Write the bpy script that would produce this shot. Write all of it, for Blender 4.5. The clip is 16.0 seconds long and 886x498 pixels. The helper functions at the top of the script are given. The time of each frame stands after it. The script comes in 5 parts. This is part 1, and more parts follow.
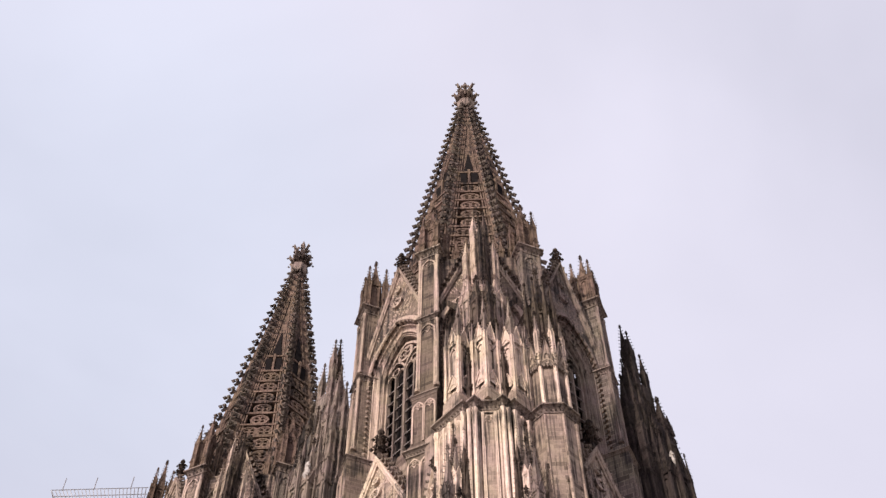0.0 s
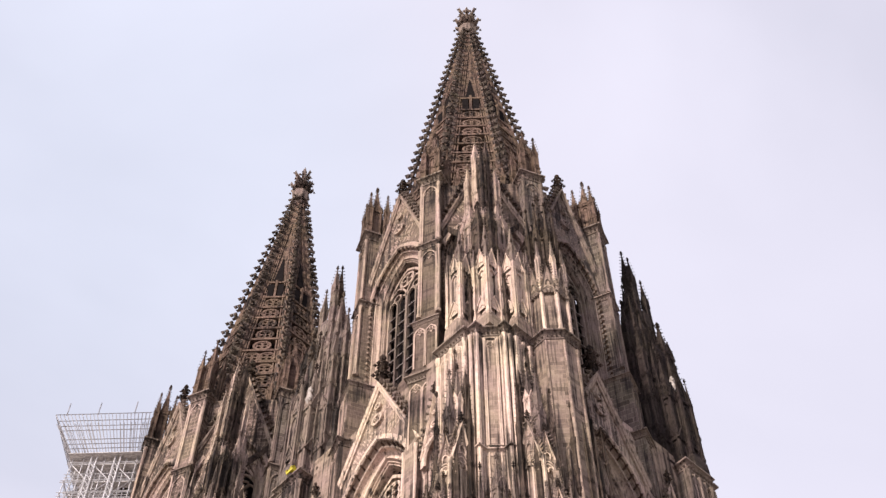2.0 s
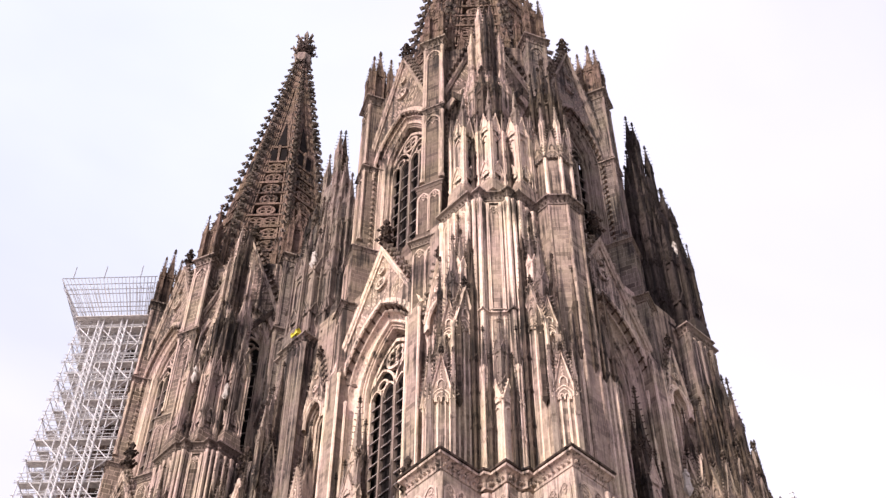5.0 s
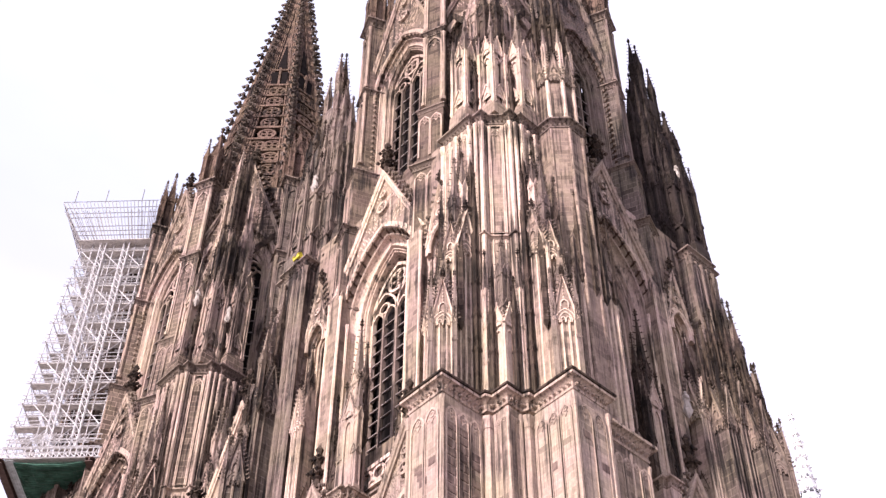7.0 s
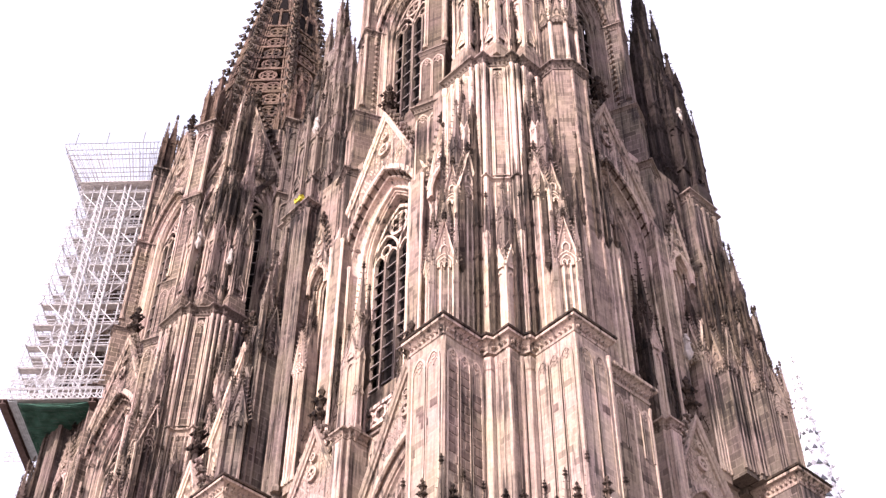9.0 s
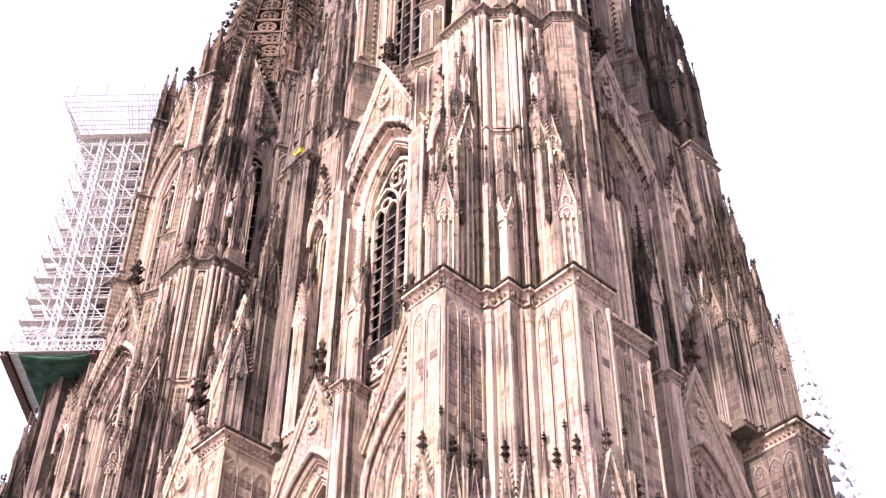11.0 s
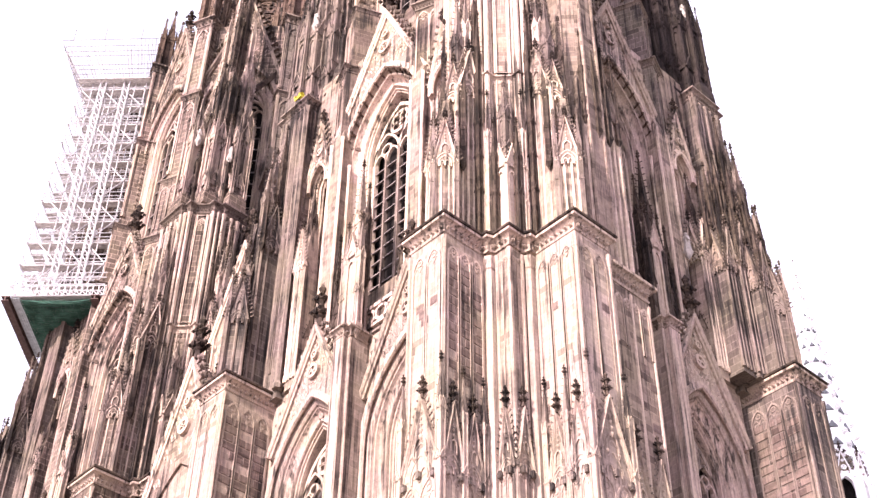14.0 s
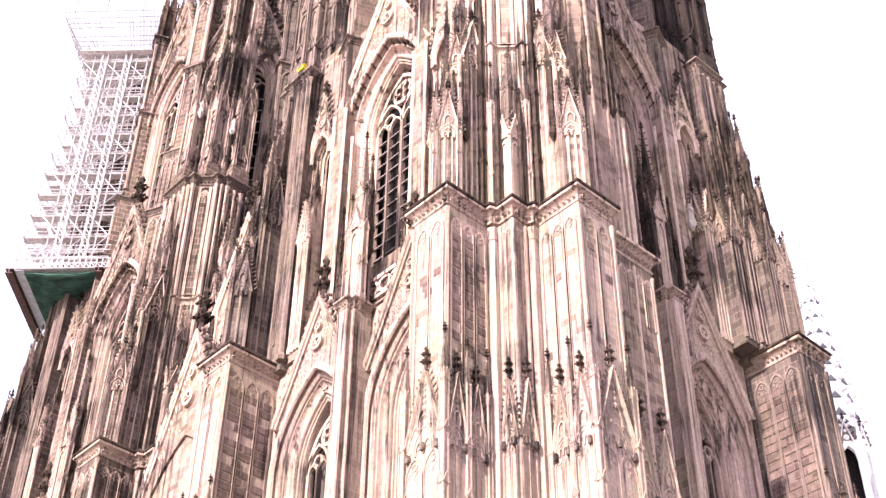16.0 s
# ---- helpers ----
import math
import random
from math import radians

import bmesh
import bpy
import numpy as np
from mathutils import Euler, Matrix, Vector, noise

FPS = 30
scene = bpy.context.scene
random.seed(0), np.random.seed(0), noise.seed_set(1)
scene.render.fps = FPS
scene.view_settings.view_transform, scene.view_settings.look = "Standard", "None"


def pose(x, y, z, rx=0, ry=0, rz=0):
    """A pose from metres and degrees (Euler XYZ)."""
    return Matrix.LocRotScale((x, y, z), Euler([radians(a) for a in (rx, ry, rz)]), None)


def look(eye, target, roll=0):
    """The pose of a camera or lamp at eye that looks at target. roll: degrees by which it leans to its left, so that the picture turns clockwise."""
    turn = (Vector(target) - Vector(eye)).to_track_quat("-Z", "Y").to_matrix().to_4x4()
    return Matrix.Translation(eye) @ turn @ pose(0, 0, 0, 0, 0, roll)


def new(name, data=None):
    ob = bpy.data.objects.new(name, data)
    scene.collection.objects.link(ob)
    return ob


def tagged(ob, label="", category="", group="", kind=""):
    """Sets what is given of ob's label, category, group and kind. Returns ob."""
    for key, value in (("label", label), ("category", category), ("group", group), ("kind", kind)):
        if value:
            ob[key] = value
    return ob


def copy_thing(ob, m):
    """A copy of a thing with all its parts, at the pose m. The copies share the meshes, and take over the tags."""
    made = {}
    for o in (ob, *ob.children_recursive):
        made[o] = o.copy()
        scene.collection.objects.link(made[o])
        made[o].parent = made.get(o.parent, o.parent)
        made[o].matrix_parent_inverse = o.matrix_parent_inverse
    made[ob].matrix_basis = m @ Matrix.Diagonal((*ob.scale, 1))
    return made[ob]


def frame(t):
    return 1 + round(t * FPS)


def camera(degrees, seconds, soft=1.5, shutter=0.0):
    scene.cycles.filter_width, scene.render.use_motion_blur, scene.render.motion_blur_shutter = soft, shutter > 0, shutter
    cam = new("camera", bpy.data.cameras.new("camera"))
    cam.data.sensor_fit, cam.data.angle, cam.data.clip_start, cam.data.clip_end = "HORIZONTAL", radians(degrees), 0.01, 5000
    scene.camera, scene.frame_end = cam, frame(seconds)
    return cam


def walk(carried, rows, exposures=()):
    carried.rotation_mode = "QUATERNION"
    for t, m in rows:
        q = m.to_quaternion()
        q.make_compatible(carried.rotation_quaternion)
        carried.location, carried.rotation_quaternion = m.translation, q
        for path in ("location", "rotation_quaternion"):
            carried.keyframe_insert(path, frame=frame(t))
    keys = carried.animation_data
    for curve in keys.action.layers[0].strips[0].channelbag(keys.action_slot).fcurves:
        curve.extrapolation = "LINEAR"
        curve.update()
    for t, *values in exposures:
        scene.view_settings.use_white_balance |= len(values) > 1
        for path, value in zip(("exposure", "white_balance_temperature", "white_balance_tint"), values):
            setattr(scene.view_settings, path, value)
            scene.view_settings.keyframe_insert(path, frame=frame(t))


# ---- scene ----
# The camera stands on the square south-west of the church and tilts down from the spires.
cam = camera(36.2, 16.0, soft=1.4)
EYE = (-46.86, -45.14, 1.6)
ROWS = [
    (0.00, -43.179, 60.541, -0.152),
    (0.50, -43.148, 59.930, -0.143),
    (1.00, -43.116, 59.161, -0.120),
    (1.50, -43.083, 58.324, -0.084),
    (2.00, -43.047, 57.435, -0.038),
    (2.50, -43.005, 56.485, 0.016),
    (3.00, -42.959, 55.511, 0.072),
    (3.50, -42.917, 54.535, 0.122),
    (4.00, -42.882, 53.575, 0.166),
    (4.75, -42.832, 52.211, 0.224),
    (5.50, -42.769, 50.883, 0.256),
    (6.30, -42.744, 49.588, 0.267),
    (6.50, -42.740, 49.265, 0.271),
    (7.00, -42.734, 48.509, 0.285),
    (7.50, -42.716, 47.815, 0.311),
    (8.00, -42.692, 47.174, 0.356),
    (8.50, -42.669, 46.586, 0.398),
    (9.00, -42.653, 46.075, 0.429),
    (9.75, -42.643, 45.283, 0.457),
    (10.50, -42.659, 44.548, 0.451),
    (11.30, -42.682, 43.815, 0.450),
    (11.50, -42.687, 43.653, 0.454),
    (12.00, -42.703, 43.260, 0.466),
    (12.50, -42.717, 42.881, 0.483),
    (13.00, -42.718, 42.486, 0.508),
    (13.50, -42.703, 42.124, 0.537),
    (14.00, -42.673, 41.787, 0.562),
    (14.50, -42.633, 41.455, 0.581),
    (15.00, -42.589, 41.162, 0.589),
    (15.50, -42.545, 40.872, 0.582),
    (16.00, -42.502, 40.586, 0.558),
]
EXPOSURES = [(0.0, 0.98, 6570, 10.0), (1.0, 0.99, 6570, 10.0), (2.0, 1.07, 6580, 9.9), (3.5, 1.2, 6590, 9.9), (5.0, 1.36, 6450, 13.0), (7.0, 1.51, 6330, 17.5), (9.0, 1.76, 6350, 19.0), (12.5, 2.10, 6380, 21.0), (16.0, 2.17, 6420, 21.0)]
walk(cam, [(t, pose(*EYE, 90 + pitch, 0, yaw) @ pose(0, 0, 0, 0, 0, roll)) for t, yaw, pitch, roll in ROWS], EXPOSURES)

# ---- light: afternoon sun from the west, thin bright cloud ----
SUN_EL, SUN_AZ = 29.0, 259.5  # degrees above the horizon, compass bearing
az, el = radians(SUN_AZ), radians(SUN_EL)
SUN_DIR = Vector((math.sin(az) * math.cos(el), math.cos(az) * math.cos(el), math.sin(el)))


def make_world():
    w = bpy.data.worlds.new("sky")
    scene.world = w
    w.use_nodes = True
    nt = w.node_tree
    nt.nodes.clear()
    out = nt.nodes.new("ShaderNodeOutputWorld")
    bg = nt.nodes.new("ShaderNodeBackground")
    sky = nt.nodes.new("ShaderNodeTexSky")
    sky.sky_type = "NISHITA"
    sky.sun_disc = False
    sky.sun_elevation = radians(SUN_EL)
    sky.sun_rotation = radians(SUN_AZ)
    sky.dust_density = 2.5
    sky.ozone_density = 1.0
    co = nt.nodes.new("ShaderNodeTexCoord")
    mp = nt.nodes.new("ShaderNodeMapping")
    mp.inputs["Scale"].default_value = (1.0, 1.6, 2.2)
    mp.inputs["Rotation"].default_value = (0.3, 0.2, 0.8)
    no = nt.nodes.new("ShaderNodeTexNoise")
    no.inputs["Scale"].default_value = 1.0
    no.inputs["Detail"].default_value = 5.0
    no.inputs["Roughness"].default_value = 0.5
    no.inputs["Distortion"].default_value = 0.6
    ra = nt.nodes.new("ShaderNodeMapRange")
    ra.inputs["From Min"].default_value = 0.35
    ra.inputs["From Max"].default_value = 0.68
    ra.inputs["To Min"].default_value = 0.76
    ra.inputs["To Max"].default_value = 0.98
    mix = nt.nodes.new("ShaderNodeMix")
    mix.data_type = "RGBA"
    bg.inputs["Strength"].default_value = 0.05
    nt.links.new(co.outputs["Generated"], mp.inputs["Vector"])
    nt.links.new(mp.outputs["Vector"], no.inputs["Vector"])
    nt.links.new(no.outputs["Fac"], ra.inputs["Value"])
    # the cloud thins to pale blue in the north-west, high up
    gap = nt.nodes.new("ShaderNodeVectorMath")
    gap.operation = "DOT_PRODUCT"
    gap.inputs[1].default_value = (0.145, 0.513, 0.846)
    thin = nt.nodes.new("ShaderNodeMapRange")
    thin.interpolation_type = "SMOOTHSTEP"
    thin.inputs["From Min"].default_value = 0.955
    thin.inputs["From Max"].default_value = 1.0
    veil = nt.nodes.new("ShaderNodeMix")  # thin high cloud, in the sky's own units
    veil.data_type = "RGBA"
    veil.inputs["A"].default_value = (8.85, 8.65, 10.2, 1)
    veil.inputs["B"].default_value = (8.35, 8.65, 10.35, 1)
    nt.links.new(co.outputs["Generated"], gap.inputs[0])
    nt.links.new(gap.outputs["Value"], thin.inputs["Value"])
    nt.links.new(thin.outputs["Result"], veil.inputs["Factor"])
    nt.links.new(veil.outputs["Result"], mix.inputs["B"])
    nt.links.new(ra.outputs["Result"], mix.inputs["Factor"])
    nt.links.new(sky.outputs["Color"], mix.inputs["A"])
    # thin cloud scatters forward: it glows towards the sun
    dot = nt.nodes.new("ShaderNodeVectorMath")
    dot.operation = "DOT_PRODUCT"
    dot.inputs[1].default_value = SUN_DIR
    lobe = nt.nodes.new("ShaderNodeMath")
    lobe.operation = "MAXIMUM"
    lobe.inputs[1].default_value = 0.0
    power = nt.nodes.new("ShaderNodeMath")
    power.operation = "POWER"
    power.inputs[1].default_value = 5.0
    glow = nt.nodes.new("ShaderNodeMath")
    glow.operation = "MULTIPLY_ADD"
    glow.inputs[1].default_value = 2.2
    glow.inputs[2].default_value = 1.0
    bright = nt.nodes.new("ShaderNodeVectorMath")
    bright.operation = "SCALE"
    nt.links.new(co.outputs["Generated"], dot.inputs[0])
    nt.links.new(dot.outputs["Value"], lobe.inputs[0])
    nt.links.new(lobe.outputs[0], power.inputs[0])
    nt.links.new(power.outputs[0], glow.inputs[0])
    nt.links.new(mix.outputs["Result"], bright.inputs[0])
    nt.links.new(glow.outputs[0], bright.inputs["Scale"])
    nt.links.new(bright.outputs[0], bg.inputs["Color"])
    nt.links.new(bg.outputs["Background"], out.inputs["Surface"])


make_world()
sun = new("sun", bpy.data.lights.new("sun", "SUN"))
sun.data.energy = 3.0
sun.data.angle = radians(1.5)
sun.data.color = (1.0, 0.91, 0.82)
sun.matrix_world = look((0, 0, 200), Vector((0, 0, 200)) - SUN_DIR)

# ---- materials ----


def base_material(name):
    m = bpy.data.materials.new(name)
    m.use_nodes = True
    nt = m.node_tree
    return m, nt, nt.nodes["Principled BSDF"]


def stone(name, light, dark, soot, soot_amount=0.5, course=0.42, streak=1.0, joint=0.95, bump_depth=0.03, mortar=0.024, odd_tone=0.75):
    """Weathered sandstone: courses of blocks of uneven tone, run-off streaks, soot patches, fine grain."""
    m, nt, bsdf = base_material(name)
    N, L = nt.nodes.new, nt.links.new
    geo = N("ShaderNodeNewGeometry")
    sep = N("ShaderNodeSeparateXYZ")
    L(geo.outputs["Position"], sep.inputs[0])
    # the wall's own horizontal, so that courses run true on every side
    tang = N("ShaderNodeVectorMath")
    tang.operation = "CROSS_PRODUCT"
    tang.inputs[1].default_value = (0, 0, 1)
    L(geo.outputs["True Normal"], tang.inputs[0])
    add = N("ShaderNodeVectorMath")
    add.operation = "DOT_PRODUCT"
    L(tang.outputs[0], add.inputs[0])
    L(geo.outputs["Position"], add.inputs[1])
    comb = N("ShaderNodeCombineXYZ")
    L(add.outputs["Value"], comb.inputs["X"])
    L(sep.outputs["Z"], comb.inputs["Y"])
    br = N("ShaderNodeTexBrick")
    L(comb.outputs[0], br.inputs["Vector"])
    br.inputs["Scale"].default_value = 1.0
    br.inputs["Brick Width"].default_value = 0.95
    br.inputs["Row Height"].default_value = course
    br.inputs["Mortar Size"].default_value = mortar
    br.inputs["Mortar Smooth"].default_value = 0.3
    br.inputs["Color1"].default_value = (0, 0, 0, 1)
    br.inputs["Color2"].default_value = (1, 1, 1, 1)
    br.inputs["Mortar"].default_value = (0.4, 0.4, 0.4, 1)
    # tone of each block: mostly near the light stone, a few much darker ones
    tone = N("ShaderNodeValToRGB")
    tone.color_ramp.elements[0].color = (*light, 1)
    tone.color_ramp.elements[1].position = 0.9
    tone.color_ramp.elements[1].color = (*dark, 1)
    odd = tone.color_ramp.elements.new(0.95)
    odd.color = (*[odd_tone * c for c in dark], 1)
    L(br.outputs["Color"], tone.inputs["Fac"])
    jm = N("ShaderNodeMix")
    jm.data_type = "RGBA"
    L(br.outputs["Fac"], jm.inputs["Factor"])
    L(tone.outputs["Color"], jm.inputs["A"])
    jm.inputs["B"].default_value = (*[joint * c for c in light], 1)
    # broad drift of the stone's own colour, rosy to cream
    nd = N("ShaderNodeTexNoise")
    nd.inputs["Scale"].default_value = 0.35
    nd.inputs["Detail"].default_value = 3
    L(geo.outputs["Position"], nd.inputs["Vector"])
    drift = N("ShaderNodeValToRGB")
    drift.color_ramp.elements[0].position = 0.35
    drift.color_ramp.elements[0].color = (1.0, 0.95, 0.97, 1)
    drift.color_ramp.elements[1].position = 0.65
    drift.color_ramp.elements[1].color = (1.0, 1.02, 0.90, 1)
    L(nd.outputs["Fac"], drift.inputs["Fac"])
    tint = N("ShaderNodeMix")
    tint.data_type = "RGBA"
    tint.blend_type = "MULTIPLY"
    tint.inputs["Factor"].default_value = 1.0
    L(jm.outputs["Result"], tint.inputs["A"])
    L(drift.outputs["Color"], tint.inputs["B"])
    # big patches of soot
    n1 = N("ShaderNodeTexNoise")
    n1.inputs["Scale"].default_value = 0.22
    n1.inputs["Detail"].default_value = 6
    n1.inputs["Roughness"].default_value = 0.62
    L(geo.outputs["Position"], n1.inputs["Vector"])
    # streaks: noise stretched down the wall
    mp = N("ShaderNodeMapping")
    mp.inputs["Scale"].default_value = (4.2, 4.2, 0.11)
    L(geo.outputs["Position"], mp.inputs["Vector"])
    n2 = N("ShaderNodeTexNoise")
    n2.inputs["Scale"].default_value = 1.0
    n2.inputs["Detail"].default_value = 5
    n2.inputs["Roughness"].default_value = 0.6
    L(mp.outputs[0], n2.inputs["Vector"])
    s = N("ShaderNodeMath")
    s.operation = "MULTIPLY_ADD"
    s.inputs[1].default_value = 0.95 * streak
    L(n2.outputs["Fac"], s.inputs[0])
    s1 = N("ShaderNodeMath")
    s1.operation = "MULTIPLY"
    s1.inputs[1].default_value = 0.75
    L(n1.outputs["Fac"], s1.inputs[0])
    L(s1.outputs[0], s.inputs[2])
    ramp = N("ShaderNodeMapRange")
    ramp.inputs["From Min"].default_value = 1.00 - 0.25 * soot_amount
    ramp.inputs["From Max"].default_value = 1.14 - 0.25 * soot_amount
    ramp.inputs["To Max"].default_value = 0.9
    L(s.outputs[0], ramp.inputs["Value"])
    mixs = N("ShaderNodeMix")
    mixs.data_type = "RGBA"
    L(ramp.outputs["Result"], mixs.inputs["Factor"])
    L(tint.outputs["Result"], mixs.inputs["A"])
    mixs.inputs["B"].default_value = (*soot, 1)
    # thin drips
    mp2 = N("ShaderNodeMapping")
    mp2.inputs["Scale"].default_value = (11.0, 11.0, 0.5)
    L(geo.outputs["Position"], mp2.inputs["Vector"])
    n4 = N("ShaderNodeTexNoise")
    n4.inputs["Scale"].default_value = 1.0
    n4.inputs["Detail"].default_value = 4
    L(mp2.outputs[0], n4.inputs["Vector"])
    dr = N("ShaderNodeMapRange")
    dr.inputs["From Min"].default_value = 0.5
    dr.inputs["From Max"].default_value = 0.72
    dr.inputs["To Min"].default_value = 1.0
    dr.inputs["To Max"].default_value = 0.55
    L(n4.outputs["Fac"], dr.inputs["Value"])
    # fine grain
    n3 = N("ShaderNodeTexNoise")
    n3.inputs["Scale"].default_value = 5.0
    n3.inputs["Detail"].default_value = 8
    n3.inputs["Roughness"].default_value = 0.7
    L(geo.outputs["Position"], n3.inputs["Vector"])
    gr = N("ShaderNodeMapRange")
    gr.inputs["From Min"].default_value = 0.3
    gr.inputs["From Max"].default_value = 0.7
    gr.inputs["To Min"].default_value = 0.74
    gr.inputs["To Max"].default_value = 1.18
    L(n3.outputs["Fac"], gr.inputs["Value"])
    # tone of each piece
    oi = N("ShaderNodeObjectInfo")
    rr = N("ShaderNodeMapRange")
    rr.inputs["To Min"].default_value = 0.82
    rr.inputs["To Max"].default_value = 1.14
    L(oi.outputs["Random"], rr.inputs["Value"])
    mu = N("ShaderNodeMath")
    mu.operation = "MULTIPLY"
    mu0 = N("ShaderNodeMath")
    mu0.operation = "MULTIPLY"
    L(gr.outputs["Result"], mu0.inputs[0])
    L(dr.outputs["Result"], mu0.inputs[1])
    L(mu0.outputs[0], mu.inputs[0])
    L(rr.outputs["Result"], mu.inputs[1])
    sc = N("ShaderNodeVectorMath")
    sc.operation = "SCALE"
    L(mixs.outputs["Result"], sc.inputs[0])
    L(mu.outputs[0], sc.inputs["Scale"])
    L(sc.outputs[0], bsdf.inputs["Base Color"])
    bsdf.inputs["Roughness"].default_value = 0.92
    bsdf.inputs["Specular IOR Level"].default_value = 0.04
    # relief
    h = N("ShaderNodeMath")
    h.operation = "MULTIPLY_ADD"
    h.inputs[1].default_value = 0.5
    L(n3.outputs["Fac"], h.inputs[0])
    inv = N("ShaderNodeMath")
    inv.operation = "SUBTRACT"
    inv.inputs[0].default_value = 1.0
    L(br.outputs["Fac"], inv.inputs[1])
    L(inv.outputs[0], h.inputs[2])
    bump = N("ShaderNodeBump")
    bump.inputs["Strength"].default_value = 0.6
    bump.inputs["Distance"].default_value = bump_depth
    L(h.outputs[0], bump.inputs["Height"])
    L(bump.outputs[0], bsdf.inputs["Normal"])
    return m


def plain(name, col, rough=0.7, metal=0.0, vary=0.25, scale=3.0, gloss=0.3):
    m, nt, bsdf = base_material(name)
    N, L = nt.nodes.new, nt.links.new
    geo = N("ShaderNodeNewGeometry")
    n = N("ShaderNodeTexNoise")
    n.inputs["Scale"].default_value = scale
    n.inputs["Detail"].default_value = 6
    L(geo.outputs["Position"], n.inputs["Vector"])
    r = N("ShaderNodeMapRange")
    r.inputs["From Min"].default_value = 0.3
    r.inputs["From Max"].default_value = 0.7
    r.inputs["To Min"].default_value = 1 - vary
    r.inputs["To Max"].default_value = 1 + vary
    L(n.outputs["Fac"], r.inputs["Value"])
    sc = N("ShaderNodeVectorMath")
    sc.operation = "SCALE"
    sc.inputs[0].default_value = col
    L(r.outputs["Result"], sc.inputs["Scale"])
    L(sc.outputs[0], bsdf.inputs["Base Color"])
    bsdf.inputs["Roughness"].default_value = rough
    bsdf.inputs["Metallic"].default_value = metal
    bsdf.inputs["Specular IOR Level"].default_value = gloss
    return m


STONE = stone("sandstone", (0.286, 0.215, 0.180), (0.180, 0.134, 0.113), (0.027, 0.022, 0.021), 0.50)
# much paler than the walls: highlights on edges are put into the colour
TRIM = stone("sandstone_lit_moulding", (0.514, 0.394, 0.333), (0.442, 0.339, 0.287), (0.032, 0.026, 0.024), 0.52, course=0.6, mortar=0.012, odd_tone=1.0)
# soot on pinnacles; also painted shade inside hollows and in gaps
DARK = stone("sooty_shaded_sandstone", (0.092, 0.067, 0.056), (0.048, 0.036, 0.031), (0.014, 0.012, 0.012), 0.66)
# grime, and on sides turned from the sun also shade put into colour
GRIMY_SHADED = stone("grimy_shaded_sandstone", (0.148, 0.117, 0.104), (0.090, 0.070, 0.063), (0.022, 0.019, 0.019), 0.60, course=0.5, joint=1.25, mortar=0.034)
GRIMY_SHADED_TRIM = stone("grimy_shaded_moulding", (0.201, 0.154, 0.137), (0.161, 0.123, 0.108), (0.024, 0.020, 0.019), 0.55, course=0.6, mortar=0.012, odd_tone=1.0)
SPIRE = stone("spire_sandstone", (0.157, 0.107, 0.086), (0.090, 0.061, 0.049), (0.021, 0.017, 0.016), 0.56)
OCTAGON = stone("octagon_sandstone", (0.153, 0.113, 0.094), (0.095, 0.070, 0.059), (0.024, 0.020, 0.019), 0.56, joint=1.12, mortar=0.026)
# paler than the octagon's walls, again with lit edges in the colour
OCTAGON_TRIM = stone("octagon_moulding", (0.373, 0.280, 0.238), (0.313, 0.234, 0.199), (0.028, 0.023, 0.021), 0.54, course=0.6, mortar=0.012, odd_tone=1.0)
BLOCK = stone("old_ashlar", (0.170, 0.123, 0.109), (0.109, 0.077, 0.069), (0.022, 0.018, 0.018), 0.45)
NORTH = stone("brown_sandstone", (0.161, 0.120, 0.102), (0.098, 0.072, 0.060), (0.021, 0.017, 0.016), 0.60, course=0.5, joint=1.55, mortar=0.04)
# paler than the brown walls: sunlit shafts put into the colour
NORTH_TRIM = stone("brown_moulding", (0.377, 0.286, 0.245), (0.316, 0.239, 0.206), (0.025, 0.021, 0.020), 0.56, course=0.6, mortar=0.012, odd_tone=1.0)
LOWER = stone("cleaned_sandstone", (0.327, 0.251, 0.215), (0.249, 0.191, 0.162), (0.052, 0.041, 0.038), 0.46, joint=1.05)
LOWER_TRIM = stone("cleaned_moulding", (0.363, 0.277, 0.238), (0.319, 0.244, 0.209), (0.05, 0.04, 0.037), 0.42, course=0.6, mortar=0.012, odd_tone=1.0)
# south-east turret: soot, plus the deep shadow on it painted as near-black
SHADE_CRUST = stone("shaded_black_crust", (0.045, 0.035, 0.032), (0.026, 0.020, 0.019), (0.016, 0.013, 0.014), 0.55)
LEAFY = stone("browned_leafwork", (0.098, 0.064, 0.051), (0.065, 0.043, 0.034), (0.030, 0.022, 0.019), 0.5, mortar=0.01, odd_tone=1.0)
SOOT_SHADE = {"sandstone": GRIMY_SHADED, "sandstone_lit_moulding": GRIMY_SHADED_TRIM}
CLEAN = {"sandstone": LOWER, "sandstone_lit_moulding": LOWER_TRIM}
BLACK = {"sooty_shaded_sandstone": SHADE_CRUST, "grimy_shaded_sandstone": SHADE_CRUST, "grimy_shaded_moulding": SHADE_CRUST}
HIGH = {"browned_leafwork": OCTAGON_TRIM, "sandstone": OCTAGON, "sandstone_lit_moulding": OCTAGON_TRIM}
TONE = {"soot_shade": False, "pale_stone": False, "black": False, "high": False}
# near-black that stands for the shade inside hollow parts
VOID = plain("interior_shade_black", (0.012, 0.010, 0.010), 0.95, gloss=0.0)
GLASS = plain("dusty_leaded_glass", (0.085, 0.070, 0.064), 0.35, vary=0.6, scale=1.5)
LOUVRE = plain("slate_louvre", (0.17, 0.135, 0.125), 0.7)
STEEL = plain("galvanised_tube", (0.48, 0.46, 0.47), 0.5, 0.0)
PLANK = plain("scaffold_plank", (0.46, 0.42, 0.40), 0.8)
